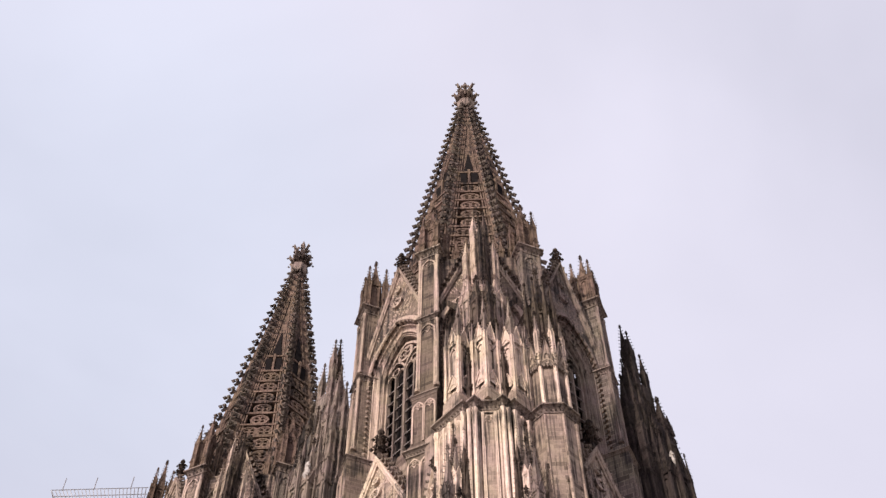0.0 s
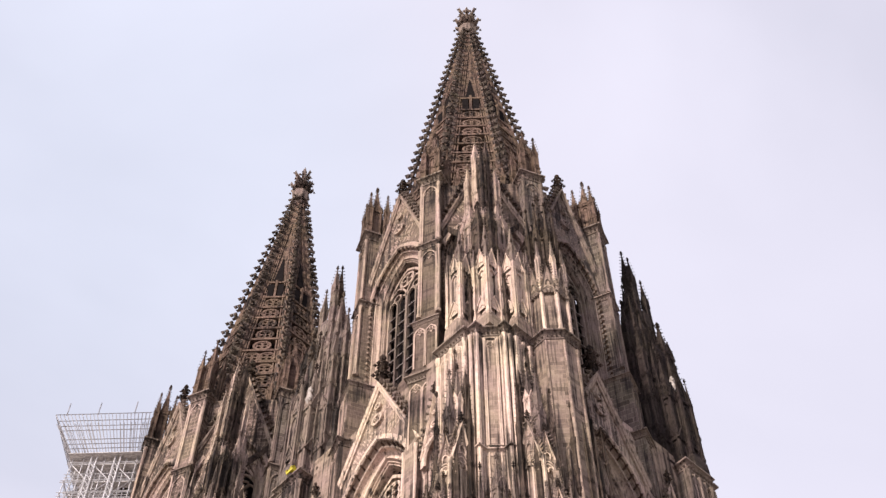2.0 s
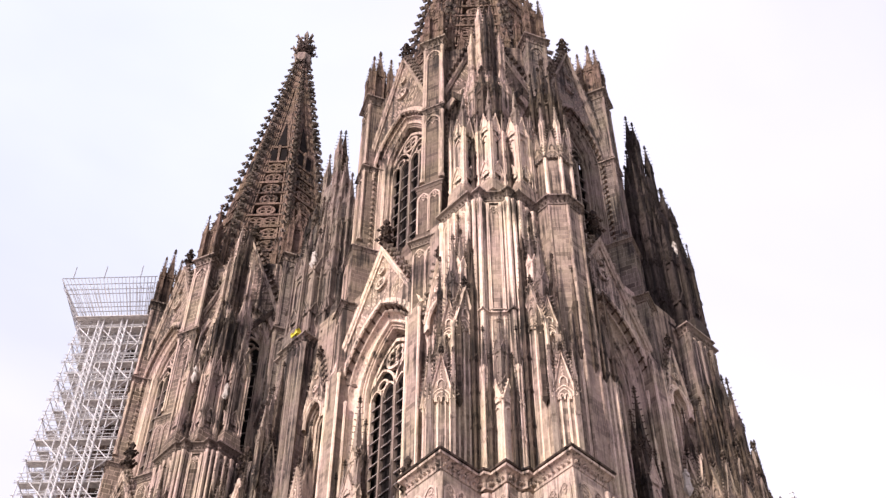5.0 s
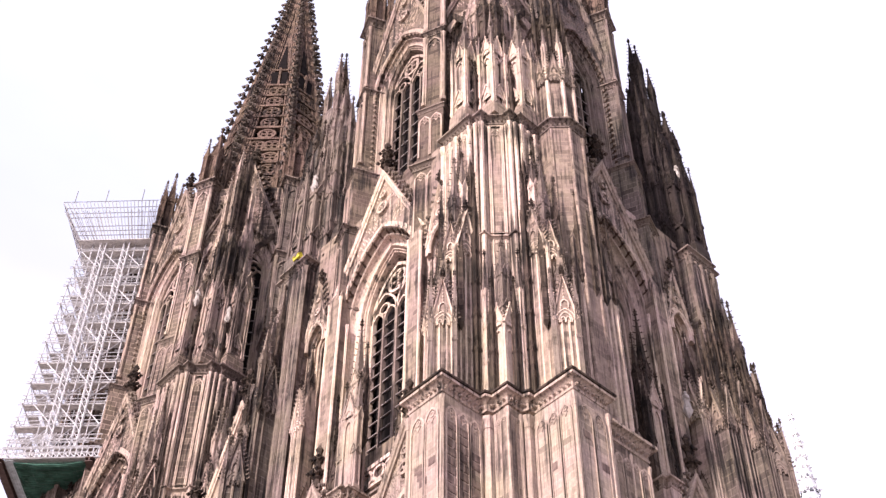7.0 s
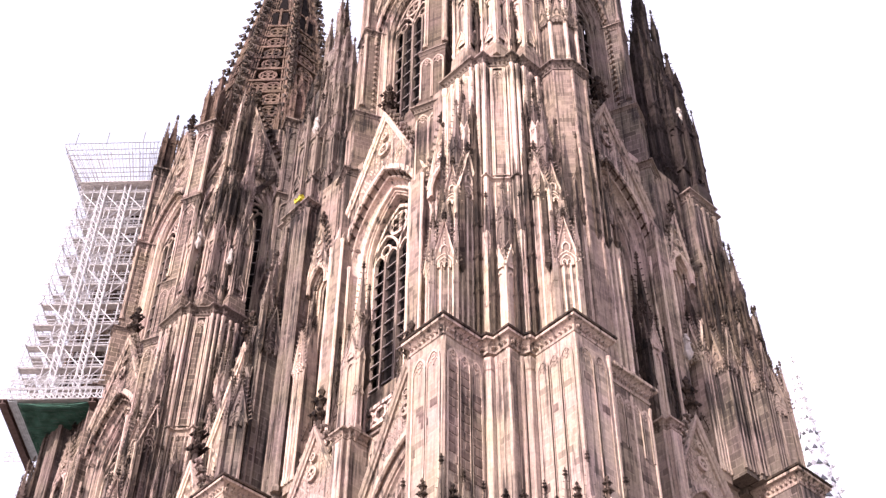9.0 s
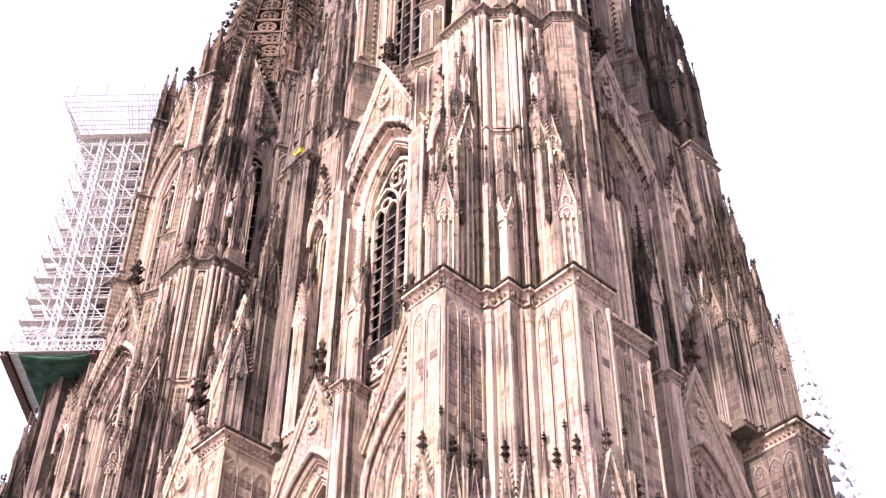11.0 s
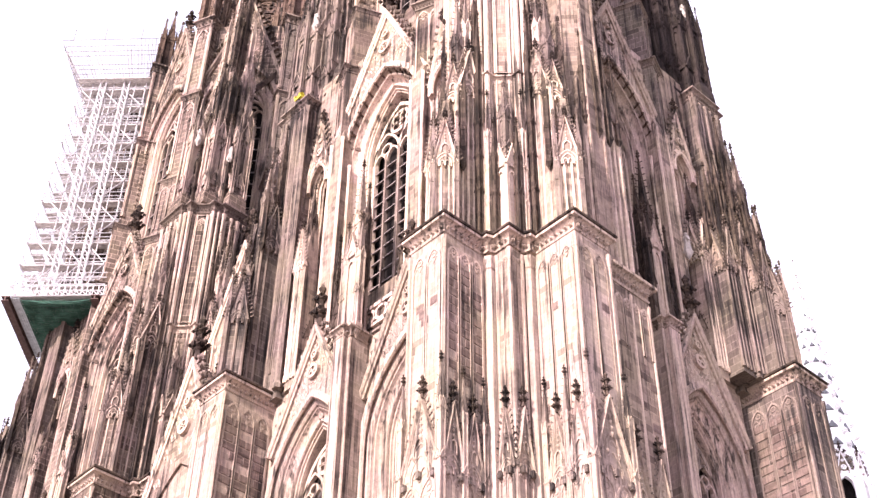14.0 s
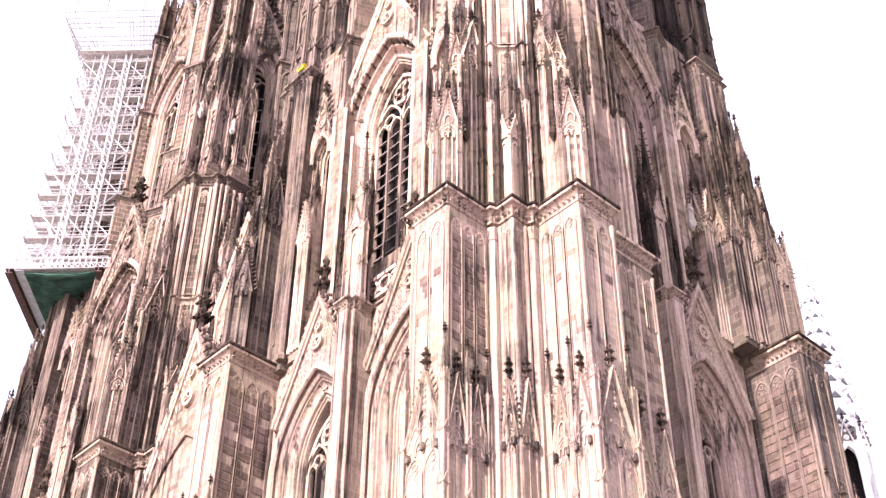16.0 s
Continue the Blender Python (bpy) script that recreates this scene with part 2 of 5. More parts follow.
NET = plain("green_net", (0.045, 0.095, 0.072), 0.9, vary=0.6, scale=1.2, gloss=0.05)

BOARD = plain("grey_board", (0.42, 0.44, 0.46), 0.8)
LEAD = plain("pale_lead", (0.82, 0.80, 0.80), 0.6, 0.0, 0.1)
PAVING = plain("paving", (0.26, 0.24, 0.22), 0.9)
YELLOW = plain("yellow_tarpaulin", (0.42, 0.35, 0.03), 0.6)
PALE = plain("pale_new_stone", (0.30, 0.26, 0.235), 0.85)
SLATE = plain("grey_roof", (0.12, 0.125, 0.13), 0.6)
BEAM = plain("rusty_beam", (0.085, 0.056, 0.050), 0.8, gloss=0.1)
TUBE_GREY = plain("weathered_tube", (0.22, 0.205, 0.215), 0.6)

# ---- shapes ----


class Shape:
    """Vertices and faces of one part."""

    def __init__(self):
        self.v, self.f, self.mesh = [], [], {}

    def add(self, verts, faces, m=None):
        n = len(self.v)
        self.v.extend([tuple(m @ Vector(p)) for p in verts] if m is not None else [tuple(p) for p in verts])
        self.f.extend([tuple(i + n for i in f) for f in faces])
        return self

    def join(self, other, m=None):
        return self.add(other.v, other.f, m)

    def box(self, x0, y0, z0, x1, y1, z1, m=None):
        v = [(x0, y0, z0), (x1, y0, z0), (x1, y1, z0), (x0, y1, z0), (x0, y0, z1), (x1, y0, z1), (x1, y1, z1), (x0, y1, z1)]
        return self.add(v, [(0, 3, 2, 1), (4, 5, 6, 7), (0, 1, 5, 4), (1, 2, 6, 5), (2, 3, 7, 6), (3, 0, 4, 7)], m)

    def loft(self, rings, cap=True, m=None):
        n, v, f = len(rings[0]), [p for r in rings for p in r], []
        for i in range(len(rings) - 1):
            for j in range(n):
                k = (j + 1) % n
                f.append((i * n + j, i * n + k, (i + 1) * n + k, (i + 1) * n + j))
        if cap:
            f.append(tuple(range(n - 1, -1, -1)))
            f.append(tuple(range((len(rings) - 1) * n, len(rings) * n)))
        return self.add(v, f, m)

    def prism(self, poly, z0, z1, k=1.0, m=None):
        cx, cy = sum(p[0] for p in poly) / len(poly), sum(p[1] for p in poly) / len(poly)
        top = [(cx + (x - cx) * k, cy + (y - cy) * k, z1) for x, y in poly]
        return self.loft([[(x, y, z0) for x, y in poly], top], True, m)

    def turned(self, prof, n=8, cx=0, cy=0, turn=0.0, m=None):
        """A body of n sides from (radius, z) pairs."""
        return self.loft([[(cx + r * math.cos(turn + 2 * math.pi * j / n), cy + r * math.sin(turn + 2 * math.pi * j / n), z) for j in range(n)] for r, z in prof], True, m)

    def sweep(self, path, prof, flat=False, closed=False, at=0.0, m=None):
        """prof, pairs of (side, rise), swept along a path in the x-z plane (rise along y), or with flat in the x-y plane (rise along z)."""
        n, rings = len(path), []
        for i in range(n):
            a = path[(i - 1) % n] if closed or i > 0 else None
            c = path[(i + 1) % n] if closed or i < n - 1 else None
            p = path[i]
            dirs = []
            for s, e in ((a, p), (p, c)):
                if s is not None and e is not None:
                    dx, dz = e[0] - s[0], e[1] - s[1]
                    d = math.hypot(dx, dz) or 1.0
                    dirs.append((-dz / d, dx / d))
            if len(dirs) == 2:
                nx, nz = dirs[0][0] + dirs[1][0], dirs[0][1] + dirs[1][1]
                q = nx * dirs[0][0] + nz * dirs[0][1]
                q = 1 / max(q, 0.35)
                nx, nz = nx * q, nz * q
            else:
                nx, nz = dirs[0]
            if flat:
                rings.append([(p[0] + s * nx, p[1] + s * nz, at + b) for s, b in prof])
            else:
                rings.append([(p[0] + s * nx, at + b, p[1] + s * nz) for s, b in prof])
        if closed:
            rings.append(rings[0])
        return self.loft(rings, not closed, m)


def roll(r, n=6, s=0.0, b=0.0):
    return [(s + r * math.cos(2 * math.pi * i / n), b + r * math.sin(2 * math.pi * i / n)) for i in range(n)]


def rect(s0, b0, s1, b1):
    return [(s0, b0), (s1, b0), (s1, b1), (s0, b1)]


def arch(cx, a, zs, zb=None, point=2.0, n=7):
    """A pointed arch of half width a that springs at zs, with jambs down to zb. point: radius over half width."""
    r = point * a
    end = math.acos(-(r - a) / r)
    left = [(cx - a + r + r * math.cos(math.pi + (end - math.pi) * i / n), zs + r * math.sin(math.pi + (end - math.pi) * i / n)) for i in range(n + 1)]
    right = [(2 * cx - x, z) for x, z in reversed(left[:-1])]
    path = left + right
    if zb is not None:
        path = [(cx - a, zb)] + path + [(cx + a, zb)]
    return path


def rise(a, point=2.0):
    r = point * a
    return math.sqrt(r * r - (r - a) ** 2)


def ring(cx, cz, r, n=14, turn=0.0):
    return [(cx + r * math.cos(turn - 2 * math.pi * i / n), cz + r * math.sin(turn - 2 * math.pi * i / n)) for i in range(n)]


def rz(deg):
    return Matrix.Rotation(radians(deg), 4, "Z")


def mv(x, y, z, s=1.0, turn=0.0):
    return Matrix.Translation((x, y, z)) @ rz(turn) @ Matrix.Scale(s, 4)


def blob(s, x, y, z, r, q=1.3):
    """A small eight-sided lobe."""
    s.add([(x + r, y, z), (x, y + r, z), (x - r, y, z), (x, y - r, z), (x, y, z + r * q), (x, y, z - r * q)],
          [(0, 1, 4), (1, 2, 4), (2, 3, 4), (3, 0, 4), (1, 0, 5), (2, 1, 5), (3, 2, 5), (0, 3, 5)])


def leaf():
    """A crocket: a stalk that grows out along x and ends in four lobes."""
    s = Shape()
    rings = []
    for x, z, w in ((-0.15, -0.12, 0.2), (0.25, 0.0, 0.17), (0.5, 0.15, 0.2)):
        rings.append([(x - w * 0.4, -w, z + w), (x + w * 0.4, -w, z - w), (x + w * 0.4, w, z - w), (x - w * 0.4, w, z + w)])
    s.loft(rings)
    blob(s, 0.52, 0, 0.56, 0.25, 1.3)
    blob(s, 0.84, 0, 0.16, 0.29, 0.95)
    blob(s, 0.50, 0.36, 0.14, 0.25)
    blob(s, 0.50, -0.36, 0.14, 0.25)
    return s


LEAF = leaf()


def petal():
    """A slender curling leaf, out along x and then up."""
    s = Shape()
    rings = []
    for x, z, w in ((0.0, 0.0, 0.13), (0.45, 0.0, 0.11), (0.82, 0.16, 0.12), (1.0, 0.5, 0.09), (0.96, 0.86, 0.02)):
        rings.append([(x - w * 0.7, -w, z + w * 0.7), (x + w * 0.5, -w, z - w * 0.7), (x + w * 0.5, w, z - w * 0.7), (x - w * 0.7, w, z + w * 0.7)])
    s.loft(rings)
    for q in (-1, 1):
        blob(s, 0.62, 0.26 * q, 0.16, 0.16, 1.5)
    blob(s, 1.12, 0, 0.16, 0.12, 0.8)
    return s


PETAL = petal()


def bud():
    """A coarser crocket for small pinnacles."""
    s = Shape()
    s.loft([[(-0.1, -0.14, 0.1), (-0.1, -0.14, -0.15), (-0.1, 0.14, -0.15), (-0.1, 0.14, 0.1)], [(0.6, -0.1, 0.3), (0.6, -0.1, 0.05), (0.6, 0.1, 0.05), (0.6, 0.1, 0.3)]], False)
    blob(s, 0.8, 0, 0.35, 0.36, 1.1)
    return s


BUD = bud()


def finial_shape(h, n=4):
    """Stem, two tiers of leaves and a bud."""
    s = Shape()
    s.turned([(0.08 * h, 0), (0.05 * h, 0.2 * h), (0.10 * h, 0.24 * h), (0.05 * h, 0.29 * h), (0.05 * h, 0.55 * h), (0.09 * h, 0.6 * h), (0.04 * h, 0.66 * h), (0.04 * h, 0.8 * h), (0.08 * h, 0.88 * h), (0.01 * h, h)], 6)
    for tier, size in ((0.3, 0.20), (0.62, 0.17)):
        for k in range(n):
            s.join(LEAF, mv(0, 0, tier * h, size * h, 360 * k / n + 45))
    return s


def spirelet_shape(w, h, n_leaves):
    """A slender pyramid with leaves up its four edges."""
    s = Shape()
    a = w / 2
    s.loft([[(-a, -a, 0), (a, -a, 0), (a, a, 0), (-a, a, 0)], [(-0.1 * a, -0.1 * a, h), (0.1 * a, -0.1 * a, h), (0.1 * a, 0.1 * a, h), (-0.1 * a, 0.1 * a, h)]])
    for i in range(n_leaves):
        t = (i + 0.4) / n_leaves
        r = a * (1 - 0.9 * t) * 1.4142
        for k in range(4):
            s.join(BUD if w < 0.9 else LEAF, rz(45 + 90 * k) @ mv(r - 0.02 * w, 0, t * h, (0.09 if w < 0.4 else max(0.16, 0.24 * w * (1 - 0.4 * t))), 0))
    return s


def gablet(s, w, z0, h, y, m, leaves):
    """A small steep gable on a shaft's face at -y, with a lancet in it and buds up its rakes."""
    s.sweep([(-w, z0), (0, z0 + h), (w, z0)], rect(-0.10 * w, -0.09 * w, 0.03 * w, 0.2 * w), at=y, m=m)
    s.add([(-w, y + 0.06 * w, z0), (w, y + 0.06 * w, z0), (0, y + 0.06 * w, z0 + h)], [(0, 1, 2)], m)
    s.sweep(arch(0, 0.5 * w, z0, z0 - 0.2 * w, n=3), rect(-0.05 * w, -0.02 * w, 0.05 * w, 0.1 * w), at=y, m=m)
    for side in (-1, 1) if leaves else ():
        for t in (0.25, 0.5, 0.75):
            s.join(BUD, m @ mv(side * w * (1 - t), y, z0 + h * t) @ rz(0 if side > 0 else 180) @ Matrix.Scale(max(0.14, 0.24 * w), 4))
    if leaves:
        blob(s, *(m @ Vector((0, y, z0 + h + 0.1 * w))), 0.16 * w, 1.8)


def shaft_shape(w, h, gable=True):
    """A square shaft with corner rolls, a sunk lancet panel on each side and four gablets."""
    s = Shape()
    a, q = w / 2, 0.11 * w
    s.box(-a + q, -a + q, 0, a - q, a - q, h)
    for sx in (-1, 1):
        for sy in (-1, 1):
            cx, cy = sx * (a - q), sy * (a - q)
            s.turned([(q * 1.3, 0), (q * 1.3, 0.06 * h), (q, 0.08 * h), (q, h * 0.93), (q * 1.5, h * 0.95), (q * 1.5, h)], 6, cx, cy)
    s.box(-a - 0.05 * w, -a - 0.05 * w, 0, a + 0.05 * w, a + 0.05 * w, min(0.3, 0.05 * h))
    if w < 0.7:  # a pointed corbel carries it where it starts above the ledge
        s.loft([[(-0.05 * w, -0.05 * w, -1.7 * w), (0.05 * w, -0.05 * w, -1.7 * w), (0.05 * w, 0.05 * w, -1.7 * w), (-0.05 * w, 0.05 * w, -1.7 * w)], [(-a, -a, 0), (a, -a, 0), (a, a, 0), (-a, a, 0)]])
    for k in range(4):
        m = rz(90 * k)
        pw = a - 2 * q
        if h > 1.5 * w:
            s.sweep(arch(0, pw, h - 0.12 * h - rise(pw), 0.1 * h, n=4), rect(-0.05 * w, 0, 0.05 * w, 0.12 * w), at=-a + 0.02 * w, m=m)
        # tall shafts are broken by lower tiers of gablets
        for tier in (1, 2, 3, 4, 5, 6):
            zt = h * 0.94 - tier * 4.6 * max(w, 0.55)
            if h > 6 * w and zt > 0.22 * h:
                gablet(s, a * 1.08, zt, 1.35 * w, -a - 0.06 * w, m, False)
        if gable:
            gablet(s, a, h * 0.94, 1.75 * w, -a - 0.02 * w, m, w > 0.6)
    return s


SHAPES = {}


def cached(key, make):
    if key not in SHAPES:
        SHAPES[key] = make()
    return SHAPES[key]


# ---- objects ----


def part(name, shape, material, parent, label="", at=None):
    """One mesh object under a thing or a part; alike parts share their mesh."""
    if TONE["soot_shade"]:
        material = SOOT_SHADE.get(material.name, material)
    if TONE["pale_stone"]:
        material = CLEAN.get(material.name, material)
    if TONE["high"]:
        material = HIGH.get(material.name, material)
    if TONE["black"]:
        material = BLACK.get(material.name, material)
    me = shape.mesh.get(material.name)
    if me is None:
        me = bpy.data.meshes.new(name)
        me.from_pydata(shape.v, [], shape.f)
        bm = bmesh.new()
        bm.from_mesh(me)
        bmesh.ops.remove_doubles(bm, verts=bm.verts, dist=0.0005)
        bmesh.ops.recalc_face_normals(bm, faces=bm.faces)
        bm.to_mesh(me)
        bm.free()
        me.materials.append(material)
        shape.mesh[material.name] = me
    ob = new(name, me)
    ob.parent = parent
    if at is not None:
        ob.matrix_basis = at
    if label:
        tagged(ob, label)
    return ob


def thing(name, label, category, group="", kind=""):
    return tagged(new(name), label, category, group, kind)


def setting(name, shape, material, label, category):
    ob = part(name, shape, material, None)
    return tagged(ob, label, category, kind="structure")


def pinnacle(parent, x, y, z0, w, hs, hp, material=None, turn=0.0, base=None, gable=True):
    """A pinnacle: shaft, crocketed spirelet and finial. base: the matrix of the face that it stands on."""
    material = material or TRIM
    key = (round(w, 2), round(hs, 2), round(hp, 2), gable)
    at = mv(x, y, z0, 1.0, turn)
    if base is not None:
        at = base @ at
    p = part("pinnacle", cached(("shaft", *key), lambda: shaft_shape(w, hs, gable)), material, parent, at=at)
    upper = GRIMY_SHADED_TRIM if material == TRIM else material
    part("spirelet", cached(("spirelet", w, hp), lambda: spirelet_shape(w * 0.82, hp, max(4, int(hp / (0.42 * w + 0.25))))), upper, p, at=mv(0, 0, hs))
    fh = 0.55 * w + 0.45
    part("finial", cached(("finial", round(fh, 2)), lambda: finial_shape(fh)), DARK if material == TRIM else material, p, at=mv(0, 0, hs + hp - 0.08 * fh))
    return p


def lancets(s, x0, x1, z0, z1, y, n, m=None, r=0.07):
    """Blind tracery: n lancets with cusped heads between x0 and x1, proud of a face at y."""
    w = (x1 - x0) / n
    a = w / 2
    zs = z1 - rise(a) - 0.15
    for i in range(n):
        cx = x0 + w * (i + 0.5)
        s.sweep(arch(cx, a - r * 0.4, zs, z0, n=4), rect(-r, -r, r, 0.06), at=y, m=m)
        for q in (-1, 1):
            s.sweep(arch(cx + q * a * 0.42, a * 0.4, zs - 0.1, None, n=3), rect(-r * 0.5, -r * 0.5, r * 0.5, 0.05), at=y, m=m)
        if r <= 0.06 and a < 0.6:
            s.sweep(ring(cx, zs + 0.9 * a, 0.3 * a, 6), rect(-r * 0.6, -r * 0.6, r * 0.6, 0.05), closed=True, at=y, m=m)


def cornice_shape(path, z, size=0.6, bosses=True, closed=False):
    """A weathered cornice along a plan path (outer side to the left of the way), with a frieze of leaf bosses under it."""
    s = Shape()
    k = size
    prof = [(-0.25, -1.9 * k), (0.10 * k, -1.9 * k), (0.16 * k, -1.7 * k), (0.05 * k, -1.6 * k), (0.08 * k, -0.95 * k), (0.45 * k, -0.55 * k), (0.75 * k, -0.45 * k), (0.75 * k, -0.12 * k), (0.6 * k, 0.0), (-0.25, 0.7 * k)]
    s.sweep(path, prof, flat=True, at=z, closed=closed)
    if bosses:
        pts = path + [path[0]] if closed else path
        for (xa, ya), (xb, yb) in zip(pts[:-1], pts[1:]):
            d = math.hypot(xb - xa, yb - ya)
            n = int(d / (0.62 * k))
            for i in range(n):
                t = (i + 0.5) / n
                nx, ny = -(yb - ya) / d, (xb - xa) / d
                turn = math.degrees(math.atan2(ny, nx))
                s.join(LEAF, mv(xa + (xb - xa) * t + nx * 0.05 * k, ya + (yb - ya) * t + ny * 0.05 * k, z - 1.3 * k, 0.44 * k, turn))
    return s


def gable_shapes(w, h, A, za, point=2.0):
    """A steep traceried gable over an arch of half width A that springs at za; its feet at z = 0, front at y = 0: slab, raking mouldings, tracery."""
    slab, rake, trac = Shape(), Shape(), Shape()
    small = w < 1.5
    t = 0.07 + 0.09 * w if small else min(0.34, 0.1 + 0.09 * w)
    back = 0.16 if small else 0.42
    front = 0.05 if small else 0.18
    r = point * A

    def low(x):
        q = r * r - (abs(x) + r - A) ** 2
        return max(0.0, za + math.sqrt(q)) if abs(x) < A and q > 0 else 0.0

    def high(x):
        return h * (1 - abs(x) / w)
    xs = sorted({-w, 0.0, w, *[w * i / 14 for i in range(-13, 14)]})
    for x0, x1 in zip(xs[:-1], xs[1:]):
        l0, l1, h0, h1 = low(x0), low(x1), high(x0), high(x1)
        l0, l1 = min(l0, h0 - 0.12), min(l1, h1 - 0.12)
        v = [(x0, front, l0), (x1, front, l1), (x1, front, h1), (x0, front, h0), (x0, back, l0), (x1, back, l1), (x1, back, h1), (x0, back, h0)]
        slab.add(v, [(0, 1, 2, 3), (7, 6, 5, 4), (0, 4, 5, 1), (3, 2, 6, 7)])
    rake.sweep([(-w, 0), (0, h), (w, 0)], [(-t * 0.75, 0.2), (-t * 0.75, 0.02), (-t * 0.45, -0.02), (-t * 0.35, -0.33 * t), (t * 0.1, -0.6 * t), (t * 0.3, -0.33 * t), (t * 0.3, back + 0.05), (-t * 0.3, back + 0.05)])
    top = low(0.0)
    room = h - top
    spots = [(0, top + 0.27 * room, 0.30 * w * room / h), (0, top + 0.56 * room, 0.17 * w * room / h)]
    for f in (0.16, 0.34, 0.52, 0.68):
        zz = f * h
        xo, q = w * (1 - f), None
        xi = A
        while xi > 0 and low(xi) < zz:
            xi -= 0.05
        gap = xo - max(xi, 0)
        if gap > 0.35 and xi > 0.3:
            spots += [(s * (xo + xi) / 2, zz, min(0.42 * gap, 0.8)) for s in (-1, 1)]
    for k in (-1, 1):
        spots.append((k * 0.30 * w * room / h * 1.15, top + 0.06 * room, 0.15 * w * room / h))
    if small and not A:
        # a cusped lancet under a tall narrow panel
        spots = []
        for k, z0 in ((0.84, -0.04), (0.5, 0.0)):
            trac.sweep(arch(0, k * w, z0 * h, (z0 - 0.06) * h, n=5), rect(-0.03, 0.02, 0.03, 0.2))
        for q in (-1, 1):
            trac.sweep(arch(q * 0.2 * w, 0.18 * w, 0.0, -0.06 * h, n=4), rect(-0.03, -0.01, 0.03, 0.2))
            blob(trac, q * 0.3 * w, 0.02, 0.26 * h, 0.09 * w, 1.6)
            blob(trac, q * 0.93 * w, -0.04, -0.01 * h, 0.1, 1.0)
        trac.sweep(arch(0, 0.3 * w, 0.34 * h, 0.27 * h, n=4), rect(-0.035, -0.03, 0.035, 0.2))
        for f in (0.5, 0.58, 0.66, 0.74, 0.82):
            blob(trac, 0, 0.02, f * h, 0.22 * w * (1 - f), 1.5)
    if w > 2:
        spots = [(0, top + 0.34 * room, 0.17 * w * room / h), (0, top + 0.58 * room, 0.1 * w * room / h)]
    for cx, zz, rr in spots:
        trac.sweep(ring(cx, zz, rr, 12), rect(-min(0.09, 0.2 * rr), -0.06, min(0.09, 0.2 * rr), 0.2), closed=True)
        for k in range(3):
            ang = math.pi / 2 + 2 * math.pi * k / 3
            trac.sweep(ring(cx + 0.5 * rr * math.cos(ang), zz + 0.5 * rr * math.sin(ang), 0.42 * rr, 8), rect(-min(0.06, 0.12 * rr), -0.02, min(0.06, 0.12 * rr), 0.2), closed=True)
        blob(trac, cx, 0.1, zz, 0.16 * rr + 0.05)
    if w > 2:
        # flowing leaf work in low relief: curls that lean outward from the middle
        rnd = random.Random(int(w * 100 + h * 10))
        for i in range(230):
            f = rnd.uniform(0.03, 0.9)
            x = rnd.uniform(-1, 1) * w * (1 - f) * 0.84
            if (low(abs(x) - 0.2) or low(0.999 * A)) + 0.55 < f * h:
                side = 1 if x > 0 else -1
                c = rnd.uniform(0.12, 0.3)
                trac.sweep([(x + side * c * (1 - math.cos(q * 0.42)) * 0.8, f * h + c * (q / 2.2 - 1)) for q in range(5)], [(-0.06, 0.2), (-0.015, 0.14), (0.015, 0.14), (0.06, 0.2)])
                if i % 3 == 0:
                    blob(trac, x + side * 0.5 * c, 0.2, f * h + 0.7 * c, rnd.uniform(0.06, 0.11), 1.5)
    return slab, rake, trac


def gable(parent, cx, y, z, w, h, base, leaf_size=0.6, fin=3.0, material=None, A=0.0, zs=0.0, skirt=0.0):
    """A gable with crockets up its rakes and a finial, over an arch of half width A that springs at zs."""
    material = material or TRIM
    slab, rake, trac = cached(("gable", w, h, A, zs), lambda: gable_shapes(w, h, A, zs - z))
    g = part("gable", slab, STONE, parent, at=base @ mv(cx, y, z))
    part("rake_moulding", rake, material, g)
    tagged(part("gable_tracery", trac, material, g), kind="stuff")
    if skirt:
        def make_skirt():
            s = Shape().box(-w * 0.95, 0.05, -skirt, w * 0.95, 0.3, 0.05)
            lancets(s, -w * 0.88, w * 0.88, -skirt, -0.1, 0.05, 2, r=0.05)
            return s
        part("gable_panel", cached(("skirt", w, skirt), make_skirt), material, g)
        boss = cached("boss", lambda: Shape().box(-0.11, -0.12, 0, 0.11, 0.1, 0.2).box(-0.08, -0.16, -0.08, 0.08, 0.1, 0.28))
        for q, zq in ((-0.72, -0.32), (0.0, -0.06), (0.72, -0.32)) if w > 1 else ((-0.6, -0.3), (0.6, -0.3)):
            part("cusp_boss", boss, GRIMY_SHADED, g, at=mv(q * w, 0, zq))
    d = math.hypot(w, h)
    n = int(d / (leaf_size * (1.35 if leaf_size > 0.2 else 1.9)))
    small = leaf_size <= 0.4
    row = cached(("row", w, h, leaf_size), Shape)
    fresh = not row.v
    for side in (-1, 1):
        for i in range(n):
            t = (i + 0.6) / n
            m = mv(side * w * (1 - t), 0.05 if w < 1.5 else 0.2, t * h) @ rz(0 if side > 0 else 180) @ mv(0.12, 0, 0.1) @ Matrix.Rotation(radians(-10), 4, "Y") @ Matrix.Scale(leaf_size, 4)
            if not small:
                part("crocket", LEAF, GRIMY_SHADED_TRIM, g, at=m)
            elif fresh:
                row.join(BUD, m)
    if small:
        tagged(part("crocketing", row, GRIMY_SHADED_TRIM, g), kind="stuff")
    if fin:
        part("finial", cached(("finial", round(fin, 2)), lambda: finial_shape(fin)), DARK, g, at=mv(0, 0.05 if w < 1.5 else 0.2, h + 0.02))
    return g


